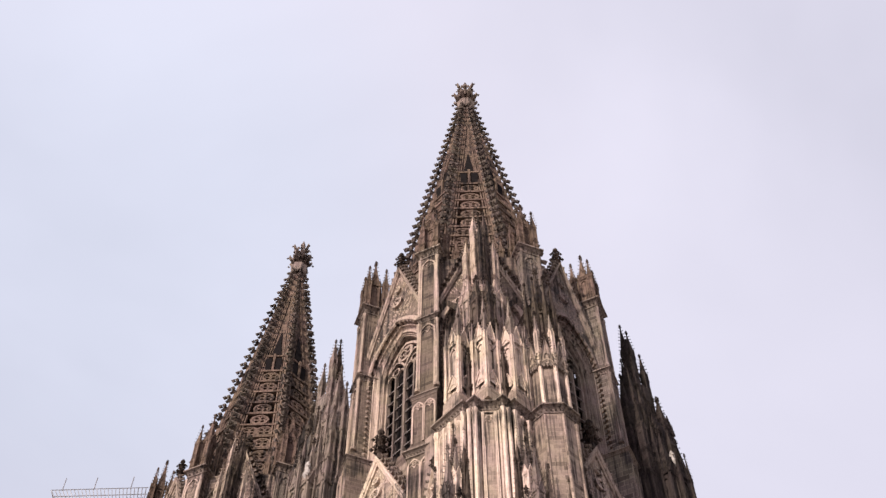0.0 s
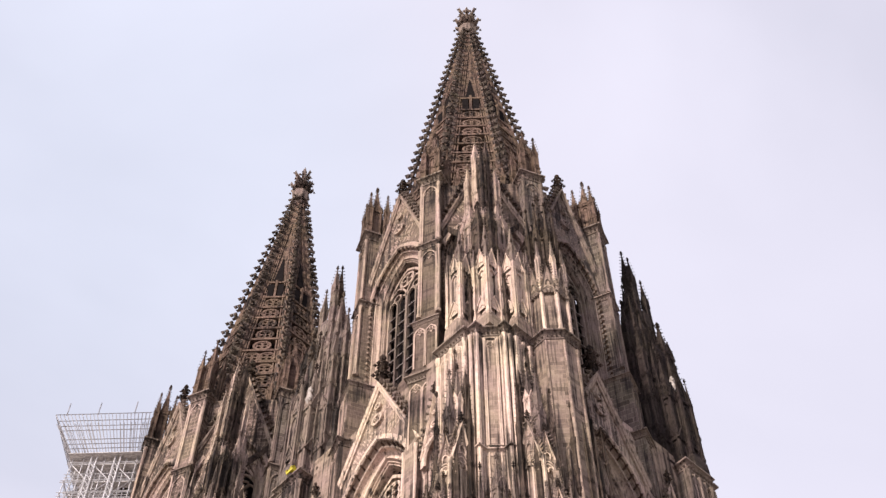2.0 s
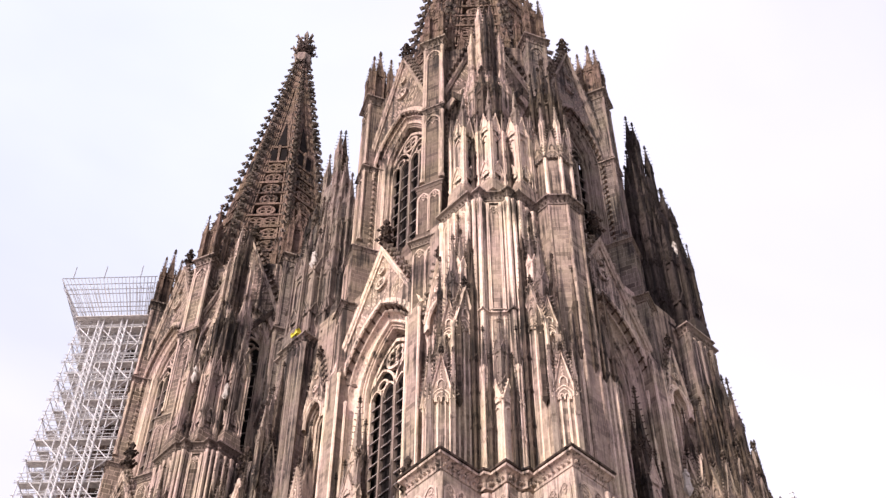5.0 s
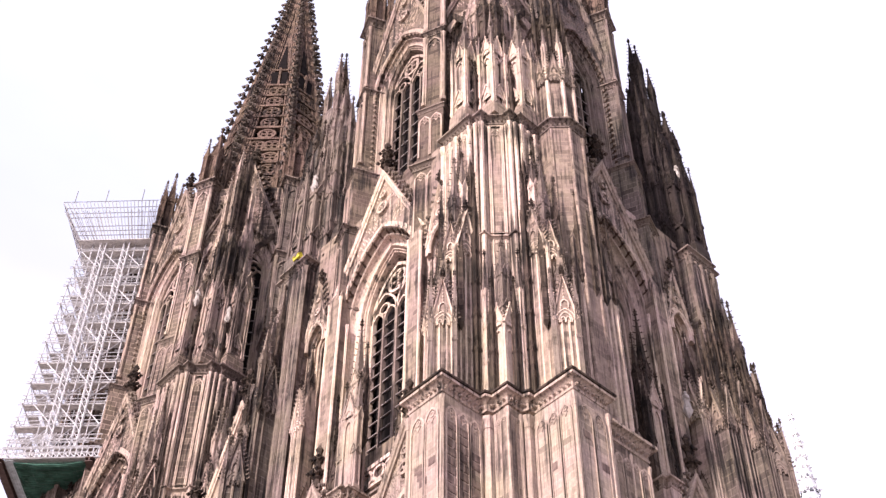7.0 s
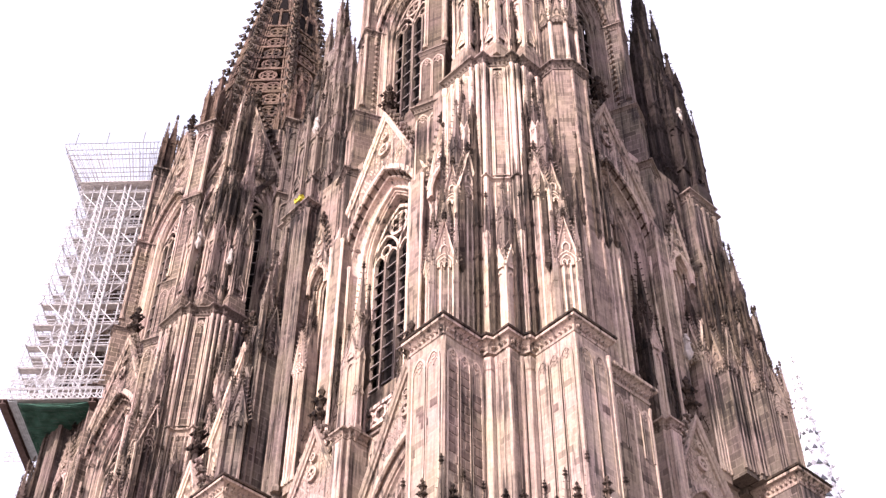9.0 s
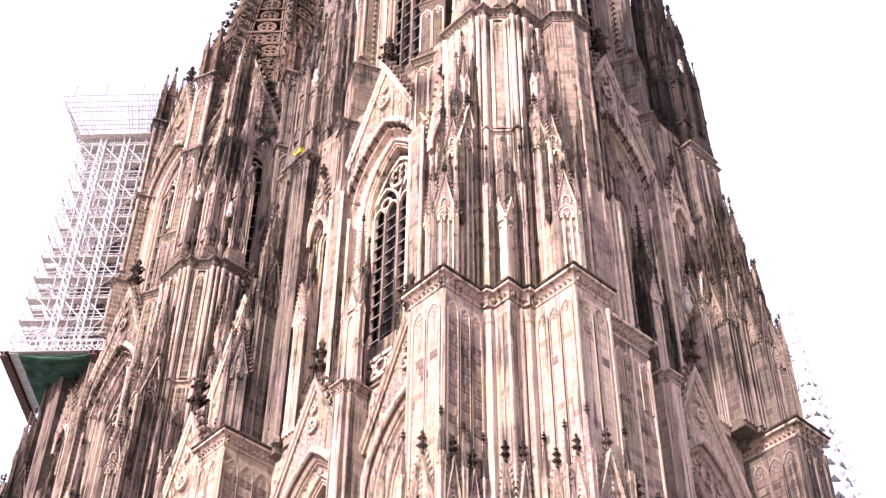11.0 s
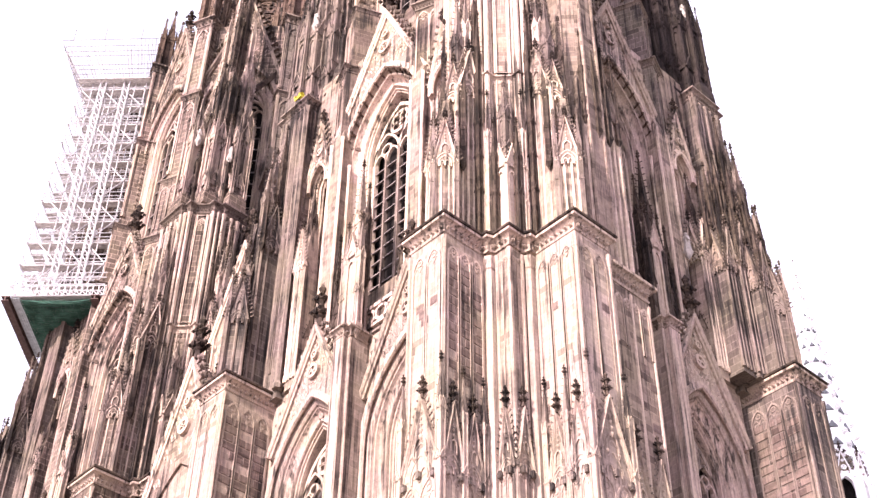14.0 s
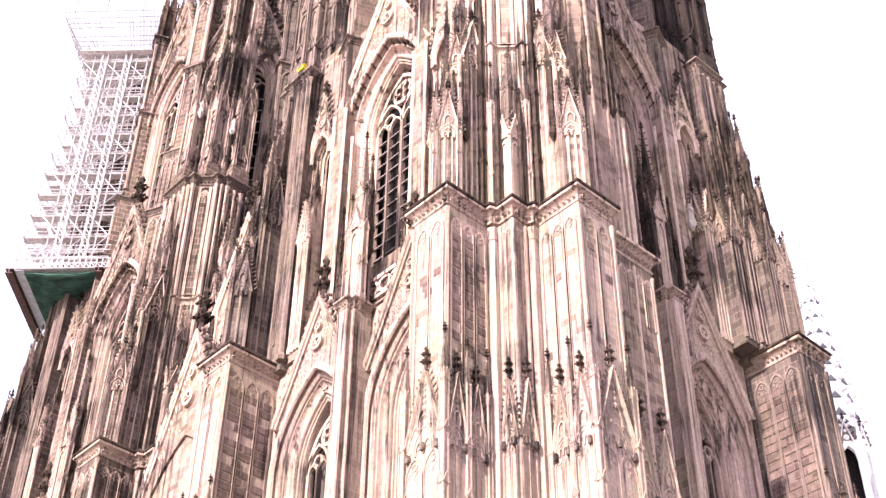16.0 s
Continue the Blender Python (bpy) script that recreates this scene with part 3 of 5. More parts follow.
def colonnette(parent, x, y, z0, z1, r=0.18, base=None, material=None):
    """A slim round shaft with base and leafy capital."""
    h = z1 - z0

    def make():
        s = Shape()
        s.turned([(r * 1.5, 0), (r * 1.5, 0.3), (r, 0.5), (r, h - 0.8), (r * 1.2, h - 0.75), (r * 0.95, h - 0.7), (r * 1.1, h - 0.4), (r * 1.35, h - 0.15), (r * 1.35, h)], 6)
        return s
    at = mv(x, y, z0)
    return part("colonnette", cached(("colonnette", round(h, 2), r), make), material or TRIM, parent, at=base @ at if base is not None else at)


def bay(parent, cx, a, zb, zsill, zs, xl, xr, zt, v, base, orders=4, step=0.32, lights=4, louvre=0.8, point=2.0, depth=1.5, blind=False, hood_out=0.3, leafy=True, fill=None):
    """One window bay: wall, stepped arch orders, tracery, louvres, a near-black sheet for the unlit inside. a: half the
    clear opening.
    """
    A = a + orders * step
    wall = Shape()
    wall.box(xl, -v, zb, cx - A, -v + depth, zt)
    wall.box(cx + A, -v, zb, xr, -v + depth, zt)
    wall.box(cx - A, -v, zb, cx + A, -v + depth, zsill - 0.7)
    wall.loft([[(cx - A, -v, zsill - 0.7), (cx + A, -v, zsill - 0.7)], [(cx - A, -v + depth, zsill), (cx + A, -v + depth, zsill)]], False)
    out = arch(cx, A, zs, None, point)
    for (x0, z0), (x1, z1) in zip(out[:-1], out[1:]):
        wall.add([(x0, -v, z0), (x1, -v, z1), (x1, -v, zt), (x0, -v, zt), (x0, -v + depth, z0), (x1, -v + depth, z1)], [(0, 1, 2, 3), (0, 4, 5, 1)])
    part("bay_wall", wall, STONE, parent, at=base)
    if orders >= 3:
        # outer roll and leaf hollow; broad smooth hollow; fine rolls next to the window
        T, D = A - a, depth - 0.6
        outline = [(0.02, 0.02), (-0.03, -0.05), (-0.08, -0.02), (-0.10, 0.08), (-0.14, 0.2), (-0.22, 0.22), (-0.26, 0.12), (-0.31, 0.07), (-0.36, 0.13),
                   (-0.37, 0.3), (-0.41, 0.44), (-0.48, 0.54), (-0.58, 0.6), (-0.66, 0.58), (-0.69, 0.52), (-0.735, 0.52), (-0.76, 0.6),
                   (-0.77, 0.74), (-0.80, 0.76), (-0.83, 0.69), (-0.87, 0.70), (-0.89, 0.82), (-0.92, 0.84), (-0.95, 0.78), (-0.985, 0.8), (-1.0, 0.94)]
        if not leafy:
            outline[:9] = [(0.02, 0.0), (-0.1, -0.03), (-0.2, 0.02), (-0.27, 0.12), (-0.29, 0.26), (-0.325, 0.22), (-0.36, 0.26), (-0.375, 0.36), (-0.38, 0.4)]
        path = arch(cx, A, zs, zsill - 0.5, point, n=15)
        for i0, i1 in ((0, 9), (8, 17), (16, 26)):
            front = [(T * q, D * w) for q, w in outline[i0:i1]]
            s = Shape().sweep(path, front + [(front[-1][0], depth), (front[0][0], depth)], at=-v)
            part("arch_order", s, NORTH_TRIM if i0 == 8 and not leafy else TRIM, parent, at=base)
    else:
        for i in range(orders):
            s = Shape()
            b0 = 0.06 + i * (depth - 0.6) / orders
            path = arch(cx, A - i * step, zs, zsill - 0.5, point, n=13)
            s.sweep(path, rect(-step, b0 + (depth - 0.6) / orders, 0, depth), at=-v)
            s.sweep(path, roll(step * 0.44, 7, -step * 0.34, b0 + 0.12), at=-v)
            s.sweep(path, roll(step * 0.26, 6, -step * 0.86, b0 + 0.24), at=-v)
            part("arch_order", s, TRIM, parent, at=base)
    if orders >= 3 and leafy:
        # a band of browned leaves in the outer hollow
        fo = Shape()
        path = arch(cx, A - 0.18 * (A - a), zs, zsill + 1.0, point, n=10)
        for (x0, z0), (x1, z1) in zip(path[:-1], path[1:]):
            d = math.hypot(x1 - x0, z1 - z0)
            n = max(1, int(d / 0.62))
            for k in range(n):
                t = (k + 0.5) / n
                fo.join(BUD, mv(x0 + (x1 - x0) * t, -v + 0.08, z0 + (z1 - z0) * t) @ rz(-90) @ Matrix.Scale(0.4, 4))
        tagged(part("arch_foliage", fo, LEAFY, parent, at=base), kind="stuff")
    # hood mould with leaves along it
    hood = Shape()
    path = arch(cx, A + 0.12, zs, zs - 0.5 if leafy else zsill + 1.0, point, n=16)
    hood.sweep(path, rect(-0.2, -hood_out, 0.14, 0.12), at=-v)
    hood.sweep(path, roll(0.13, 6, -0.2, -hood_out + 0.05), at=-v)
    part("hood_mould", hood, TRIM, parent, at=base)
    yw = -v + depth - 0.5
    if blind:
        return part("niche_back", Shape().box(cx - a - 0.1, yw + 0.2, zsill - 0.4, cx + a + 0.1, yw + 0.3, zs + rise(a, point) + 0.2), STONE, parent, at=base)
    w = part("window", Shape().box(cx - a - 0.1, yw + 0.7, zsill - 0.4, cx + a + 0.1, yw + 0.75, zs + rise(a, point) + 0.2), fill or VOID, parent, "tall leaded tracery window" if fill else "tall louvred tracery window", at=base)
    tr = Shape()
    half = a / 2
    tr.sweep(arch(cx, a - 0.05, zs, zsill - 0.3, point), rect(-0.14, 0, 0.1, 0.3), at=yw)
    for sx in (-1, 1):
        tr.sweep(arch(cx + sx * half, half, zs, None, 2.0, 6), rect(-0.08, 0, 0.08, 0.24), at=yw)
        tr.sweep(ring(cx + sx * half, zs + 0.62 * half, half * 0.36, 10), rect(-0.06, 0.02, 0.06, 0.2), closed=True, at=yw)
        if lights == 4:
            for q in (-1, 1):
                tr.sweep(arch(cx + sx * half + q * half / 2, half / 2, zs - 0.35 * half, None, 2.0, 4), rect(-0.06, 0.02, 0.06, 0.2), at=yw)
    rr = a * 0.36
    cz = zs + rise(a, point) * 0.60
    tr.sweep(ring(cx, cz, rr, 14), rect(-0.09, 0, 0.09, 0.24), closed=True, at=yw)
    for k in range(4):
        ang = math.pi / 4 + math.pi / 2 * k
        tr.sweep(ring(cx + 0.5 * rr * math.cos(ang), cz + 0.5 * rr * math.sin(ang), rr * 0.42, 9), rect(-0.05, 0.02, 0.05, 0.2), closed=True, at=yw)
    part("tracery", tr, TRIM, w)
    # mullions in darker stone than the tracery: the reveal's shade as colour
    xs = [cx] if lights == 2 else [cx - half, cx, cx + half]
    for x in xs:
        r = 0.12 if x == cx else 0.075
        part("mullion", Shape().box(x - r, yw, zsill - 0.3, x + r, yw + 0.3, zs + 0.1), GRIMY_SHADED_TRIM, w)
    if louvre:
        sh = Shape().loft([[(cx - a, yw + 0.3, 0.12), (cx + a, yw + 0.3, 0.12), (cx + a, yw + 0.3, 0.18), (cx - a, yw + 0.3, 0.18)], [(cx - a, yw + 0.08, 0), (cx + a, yw + 0.08, 0), (cx + a, yw + 0.08, 0.07), (cx - a, yw + 0.08, 0.07)]])
        n = int((zs + 0.3 - zsill) / louvre)
        for i in range(n):
            part("louvre", sh, LOUVRE, w, at=mv(0, 0, zsill + 0.3 + louvre * i))
    return w

# ---- the ground ----
setting("ground", Shape().box(-1500, -1500, -0.4, 1500, 1500, 0.0), PAVING, "grey stone-paved square reaching to the horizon", "ground")

# ---- the south tower ----
Z_A, Z_B = 46.3, 71.0         # main cornices of the second and third storeys
V2, V3, AP = 11.0, 10.3, 9.3  # wall planes of the storeys, and the octagon's apothem
SPACING = 31.0                # between the axes of the two towers
tower = thing("cathedral_tower", "soot-streaked brown sandstone Gothic tower with a crocketed openwork spire", "tower", "twin west towers")
FACES = {"south": rz(0), "west": rz(-90), "east": rz(90), "north": rz(180)}
CORNERS = {"sw": rz(0), "nw": rz(-90), "se": rz(90), "ne": rz(180)}
SWAP = Matrix(((0, 1, 0, 0), (1, 0, 0, 0), (0, 0, 1, 0), (0, 0, 0, 1)))  # mirrors a corner on its diagonal

core = Shape()
core.box(-7.6, -7.6, 0, 7.6, 7.6, 72.5)
part("tower_core", core, STONE, tower)
# dark core: the shade of the octagon's hollow inside, put into colour
octo = Shape()
octo.turned([((AP - 2.9) / math.cos(math.pi / 8), 72), ((AP - 2.9) / math.cos(math.pi / 8), 99)], 8, turn=math.pi / 8)
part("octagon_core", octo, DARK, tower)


def face(F, seen, pale_stone=False):
    """The second and third storeys of one side."""
    if not seen:
        part("rear_wall", Shape().box(-9.5, -V2, 0, 9.5, -8.4, 46.6).box(-9, -V3, 46.6, 9, -8.2, 72.4), STONE, tower, at=F)
        return
    for cx in (-3.85, 3.85):
        xl, xr = (-7.7, 0) if cx < 0 else (0, 7.7)
        TONE["pale_stone"] = True
        bay(tower, cx, 1.75, 0, 24, 39.1, xl, xr, 46.6, V2, F, orders=4, step=0.36, lights=4, louvre=0, hood_out=0.28, leafy=False, fill=GLASS)
        gable(tower, cx, -V2 - 0.34, 42.1, 3.4, 7.25, F, 0.5, 3.2, A=3.19, zs=39.1)
        TONE["pale_stone"] = False
    # south window bay: light on its jamb is put into paler stone
    TONE["pale_stone"] = pale_stone
    bay(tower, 0, 2.4, 46, 51.0, 62.6, -4.75, 4.75, 72.4, V3, F, orders=3, step=0.453, lights=4, louvre=0.95, hood_out=0.3, depth=1.7)
    gable(tower, 0, -V3 - 0.38, 65.3, 4.35, 9.4, F, 0.6, 3.6, A=3.76, zs=62.6)
    TONE["pale_stone"] = False
    for sx in (-1, 1):
        cx = sx * 5.85
        bay(tower, cx, 0.42, 46, 48, 62.6, cx - 1.1, cx + 1.1, 72.4, V3 + 0.3, F, orders=2, step=0.26, depth=1.3, blind=True)
        gable(tower, cx, -V3 - 0.6, 62.8, 1.15, 5.2, F, 0.4, 1.5, A=0.94, zs=62.6)
        tb = part("tabernacle", Shape().box(cx - 0.42, -V3 - 1.15, 46, cx + 0.42, -V3 - 0.2, 55.4).loft([[(cx - 0.42, -V3 - 1.15, 55.4), (cx + 0.42, -V3 - 1.15, 55.4), (cx + 0.42, -V3 - 0.2, 55.4), (cx - 0.42, -V3 - 0.2, 55.4)], [(cx - 0.1, -V3 - 0.5, 59.8), (cx + 0.1, -V3 - 0.5, 59.8), (cx + 0.1, -V3 - 0.3, 59.8), (cx - 0.1, -V3 - 0.3, 59.8)]]), STONE, tower, at=F)
        for x in (-0.42, -0.15, 0.15, 0.42):
            colonnette(tb, cx + x, -V3 - 1.17, 46.6, 54.8, 0.08)
        gable(tower, cx, -V3 - 1.3, 54.8, 0.52, 3.2, F, 0.22, 0.9)
        gable(tower, 0, -0.1, 54.8, 0.5, 3.0, F @ Matrix.Translation((cx - 0.46, -V3 - 0.68, 0)) @ rz(-90), 0.22, 0.9)
        pinnacle(tower, cx, -V3 - 0.6, 56.6, 0.44, 2.4, 2.8, DARK, base=F)
        pinnacle(tower, cx, -V3 - 0.45, 46.5, 0.8, 3.2, 3.2, DARK, base=F)
        # a flat pier beside the window carries the gable's foot
        fp = part("flank_pier", Shape().box(sx * 3.8 - 0.55, -V3 - 0.72, 46, sx * 3.8 + 0.55, -V3 + 0.1, 64.9).loft([[(sx * 3.8 + a, b, 64.9) for a, b in ((-0.55, -V3 - 0.72), (0.55, -V3 - 0.72), (0.55, -V3 + 0.1), (-0.55, -V3 + 0.1))], [(sx * 3.9 + a, b, 66.6) for a, b in ((-0.3, -V3 - 0.2), (0.3, -V3 - 0.2), (0.3, -V3 + 0.1), (-0.3, -V3 + 0.1))]]), STONE, tower, at=F)
        for x, r in ((3.25, 0.11), (4.35, 0.11)):
            colonnette(fp, sx * x, -V3 - 0.72, 46.5, 64.6, r)
        for x, r in ((3.1, 0.1), (4.6, 0.16)):
            colonnette(tower, sx * x, -V3 - 0.14, 46.5, 62.3, r, F)
        for x, z, h in ((3.2, 46.5, 5.6), (2.75, 46.5, 3.6)):
            pinnacle(tower, sx * x, -V3 - 0.3, z, 0.62, h, 3.6, DARK, base=F)
    # balustrade before the third storey's window
    b = Shape()
    b.box(-6.9, -V2 - 0.1, 46.8, 6.9, -V2 + 0.1, 47.0)
    b.box(-6.9, -V2 - 0.16, 48.0, 6.9, -V2 + 0.16, 48.25)
    for i in range(14):
        b.sweep(ring(-6.4 + 0.985 * i, 47.5, 0.46, 10), rect(-0.09, -0.1, 0.09, 0.1), closed=True, at=-V2)
    part("balustrade", b, TRIM, tower, at=F)


def middle_buttress(F, south=False):
    s = Shape()
    s.box(-0.58, -V2 - 1.3, 0, 0.58, -V2 + 0.5, 46.0)
    mb = part("middle_buttress", s, STONE, tower, at=F)
    part("buttress_rib", Shape().box(-0.34, -V2 - 1.6, 0, 0.34, -V2 - 1.25, 45.9), TRIM, mb)
    for x, y in ((-0.58, -1.3), (0.58, -1.3), (-0.34, -1.6), (0.34, -1.6)):
        colonnette(mb, x, -V2 + y, 20, 45.5, 0.07)
    part("buttress_cornice", cornice_shape([(0.58, -V2 + 0.3), (0.58, -V2 - 1.3), (0.34, -V2 - 1.3), (0.34, -V2 - 1.6), (-0.34, -V2 - 1.6), (-0.34, -V2 - 1.3), (-0.58, -V2 - 1.3), (-0.58, -V2 + 0.3)], 46.3, 0.34), TRIM, mb)
    body = DARK if south else TRIM
    pinnacle(tower, 0, -V2 - 0.7, 46.3, 1.0, 5.7, 1.2, TRIM, base=F)
    pinnacle(tower, 0, -V2 - 0.7, 51.4, 0.62, 3.0, 4.6, body, base=F)
    for x in (-0.62, 0.62):
        pinnacle(tower, x, -V2 - 1.0, 46.3, 0.42, 5.3, 2.6, body, base=F)
        pinnacle(tower, x * 0.7, -V2 - 0.5, 50.0, 0.42, 4.4, 2.6, DARK, base=F)


for name, F in FACES.items():
    if name == "south":  # this side's axis lies a little west of the spire's
        F = Matrix.Translation((-0.45, 0, 0))
        part("bay_wall", Shape().box(6.2, -V3 - 0.28, 46, 7.2, -8.4, 72.3), STONE, tower)
    face(F, name in ("south", "west"), name == "south")
    if name in ("south", "west"):
        TONE["pale_stone"] = True
        middle_buttress(F, name == "south")
        TONE["pale_stone"] = False
    part("string_course", cornice_shape([(7.6, -V2 + 0.2), (-7.6, -V2 + 0.2)], Z_A + 0.2, 0.45), GRIMY_SHADED_TRIM, tower, at=F)


def octagon_side(k):
    F, G = rz(45 * k), rz(45 * k - 22.5)
    hw = AP * math.tan(math.pi / 8)
    seen = k in (0, 1, 5, 6, 7)
    bay(tower, 0, 2.1, 72, 76.3, 87.6, -hw, hw, 98.6, AP, F, orders=4 if seen else 2, step=0.29 if seen else 0.58, lights=4, louvre=1.35 if seen else 0, hood_out=0.28, depth=1.25)
    gable(tower, 0, -AP - 0.34, 90.6, 3.6, 10.9, F, 0.6 if k in (0, 6, 7) else 0.9 if seen else 2.0, 3.0, A=3.27, zs=87.6)
    R = AP / math.cos(math.pi / 8)
    p = Shape()
    p.box(-1.0, -R - 1.45, 64, 1.0, -R + 1.5, 71.6)
    p.loft([[(-1.0, -R - 1.45, 71.6), (1.0, -R - 1.45, 71.6), (1.0, -R + 1.5, 71.6), (-1.0, -R + 1.5, 71.6)], [(-0.95, -R - 1.1, 72.8), (0.95, -R - 1.1, 72.8), (0.95, -R + 1.5, 72.8), (-0.95, -R + 1.5, 72.8)],
            [(-0.95, -R - 1.1, 78.0), (0.95, -R - 1.1, 78.0), (0.95, -R + 1.5, 78.0), (-0.95, -R + 1.5, 78.0)], [(-0.75, -R - 0.7, 79.3), (0.75, -R - 0.7, 79.3), (0.75, -R + 1.5, 79.3), (-0.75, -R + 1.5, 79.3)],
            [(-0.75, -R - 0.7, 98.4), (0.75, -R - 0.7, 98.4), (0.75, -R + 1.5, 98.4), (-0.75, -R + 1.5, 98.4)]])
    pier = part("octagon_pier", p, STONE, tower, at=G)
    if seen:
        ft = Shape()
        lancets(ft, -0.9, 0.9, 64.6, 71.0, -R - 1.46, 2, r=0.06)
        lancets(ft, -0.85, 0.85, 73.0, 77.6, -R - 1.12, 2, r=0.06)
        part("blind_tracery", ft, TRIM, pier)
    for z in (79.3, 88.9):
        for x in (-0.75, 0.75):
            colonnette(pier, x, -R - 0.7, z, z + 8.7, 0.15)
        bt = Shape()
        lancets(bt, -0.62, 0.62, z + 0.2, z + 8.6, -R - 0.72, 1)
        part("blind_tracery", bt, TRIM, pier)
    for z, q, w, o in ((88.7, 0.32, 0.77, 0.72), (98.8, 0.5, 0.77, 0.72), (71.8, 0.34, 1.02, 1.47), (78.3, 0.2, 0.97, 1.12)):
        part("pier_cornice", cornice_shape([(w, -R + 1.4), (w, -R - o), (-w, -R - o), (-w, -R + 1.4)], z, q), GRIMY_SHADED_TRIM, pier)
    pinnacle(tower, 0, -R + 0.1, 98.9, 0.95, 4.6, 3.8, SPIRE, base=G)
    for x, y in ((-0.8, 0.9), (0.8, 0.9), (-0.62, -0.6), (0.62, -0.6)) if seen else ():
        pinnacle(tower, x, -R + y, 98.9, 0.5, 4.0, 2.4, SPIRE, base=G)
    for x in (1.9, 3.0) if seen else ():
        for s in (-1, 1):
            pinnacle(tower, s * x, -AP + 0.9, 98.6, 0.5, 2.4, 2.2, SPIRE, base=F)


for k in range(8):
    # south and south-east sides: darker copies hold their shade besides soot
    TONE["soot_shade"], TONE["high"] = k in (0, 1), k not in (0, 1)
    octagon_side(k)
TONE["soot_shade"] = TONE["high"] = False


def spire_r(z):
    return 7.5 - (z - 99) * 0.138


def spire(parent):
    # solid near-black core: the shade inside the hollow spire, put into colour
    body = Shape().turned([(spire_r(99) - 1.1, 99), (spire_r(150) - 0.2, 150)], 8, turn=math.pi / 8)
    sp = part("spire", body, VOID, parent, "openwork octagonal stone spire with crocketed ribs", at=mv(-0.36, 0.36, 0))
    c8, s8 = math.cos(math.pi / 8), math.sin(math.pi / 8)
    lean = Matrix.Rotation(-math.atan(0.138 * c8), 4, "X")
    bars = [99.6 + 2.32 * i for i in range(11)] + [126.3]
    for k in range(8):
        G = rz(45 * k + 22.5)
        rings = []
        for i in range(12):
            z = 98.6 + 52.4 * i / 11
            R, w = spire_r(z), 0.40 - 0.22 * i / 11
            rings.append([(-w, -R + 0.6, z), (-w, -R, z), (-0.4 * w, -R - 0.8 * w, z), (0.4 * w, -R - 0.8 * w, z), (w, -R, z), (w, -R + 0.6, z)])
        rib = part("spire_rib", Shape().loft(rings), SPIRE, sp, at=G)
        for i in range(30) if k not in (2, 3) else ():  # the two ribs turned away carry none
            z = 99.5 + 51.0 * (i + 0.5) / 30
            part("crocket", LEAF, GRIMY_SHADED, rib, at=mv(0, -spire_r(z) - 0.05, z - 0.1, 1.18 - 0.36 * i / 30, -90))
        F = rz(45 * k)
        # dark sheet behind the open face, its colour standing for shade inside
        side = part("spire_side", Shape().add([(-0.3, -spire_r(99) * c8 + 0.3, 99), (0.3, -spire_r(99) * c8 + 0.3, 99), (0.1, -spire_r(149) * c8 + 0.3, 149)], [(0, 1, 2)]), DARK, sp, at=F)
        for sx in (-1, 1):
            for off in (0.55, 0.85):
                e = []
                for i in range(10):
                    z = 99 + 50 * i / 9
                    R = spire_r(z)
                    x = max(R * s8 - off * (0.5 + 0.5 * R / 7.5), 0.05)
                    e.append([(sx * x + dx, -R * c8 + dy, z) for dx, dy in ((-0.07, -0.05), (0.07, -0.05), (0.07, 0.4), (-0.07, 0.4))])
                part("edge_moulding", Shape().loft(e), SPIRE, side)
        pn = []
        for z in (126.4, 149.8):
            R = spire_r(z)
            h = R * s8
            pn.append([(-h, -R * c8 + 0.12, z), (h, -R * c8 + 0.12, z), (h * 0.8, -R * c8 + 0.4, z), (-h * 0.8, -R * c8 + 0.4, z)])
        part("spire_panel", Shape().loft(pn), SPIRE, side)
        for i, z in enumerate(bars):
            R = spire_r(z)
            h = R * s8 - 0.4
            part("spire_bar", Shape().box(-h, -R * c8 - 0.12, z, h, -R * c8 + 0.5, z + 0.3), SPIRE, side)
            if i < 10:
                zc = z + 0.3 + 1.0
                Rc = spire_r(zc)
                n = max(1, round((2 * h - 0.9) / 1.9))
                t = Shape()
                for j in range(n):
                    cx = (j - (n - 1) / 2) * min(1.9, (2 * h - 0.9) / n)
                    rr = min(0.86, (2 * h - 0.9) / n / 2 + 0.1)
                    tilt = Matrix.Translation((cx, -Rc * c8, zc)) @ lean
                    t.sweep(ring(0, 0, rr, 10), rect(-0.12, 0, 0.12, 0.35), closed=True, m=tilt)
                    for q in range(4):
                        ang = math.pi / 4 + q * math.pi / 2
                        t.sweep(ring(0.5 * rr * math.cos(ang), 0.5 * rr * math.sin(ang), 0.38 * rr, 6), rect(-0.09, 0.05, 0.09, 0.3), closed=True, m=tilt)
                tagged(part("spire_tracery", t, SPIRE, side), kind="stuff")
        R = spire_r(122.8)
        part("opening_mullion", Shape().box(-0.12, -R * c8 - 0.05, 122.8, 0.12, -R * c8 + 0.9, 126.3), SPIRE, side)
        # near-black blocks stand for shade in the openings
        for x in (-0.55, 0.55):
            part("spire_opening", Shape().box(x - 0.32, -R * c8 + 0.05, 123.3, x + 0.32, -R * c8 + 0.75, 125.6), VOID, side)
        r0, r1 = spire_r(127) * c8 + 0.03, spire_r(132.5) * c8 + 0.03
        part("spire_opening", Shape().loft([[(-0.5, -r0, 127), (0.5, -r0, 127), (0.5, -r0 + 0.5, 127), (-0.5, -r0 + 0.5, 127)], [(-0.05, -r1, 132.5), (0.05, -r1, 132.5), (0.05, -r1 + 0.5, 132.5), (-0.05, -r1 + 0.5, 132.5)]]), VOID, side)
    top = Shape()
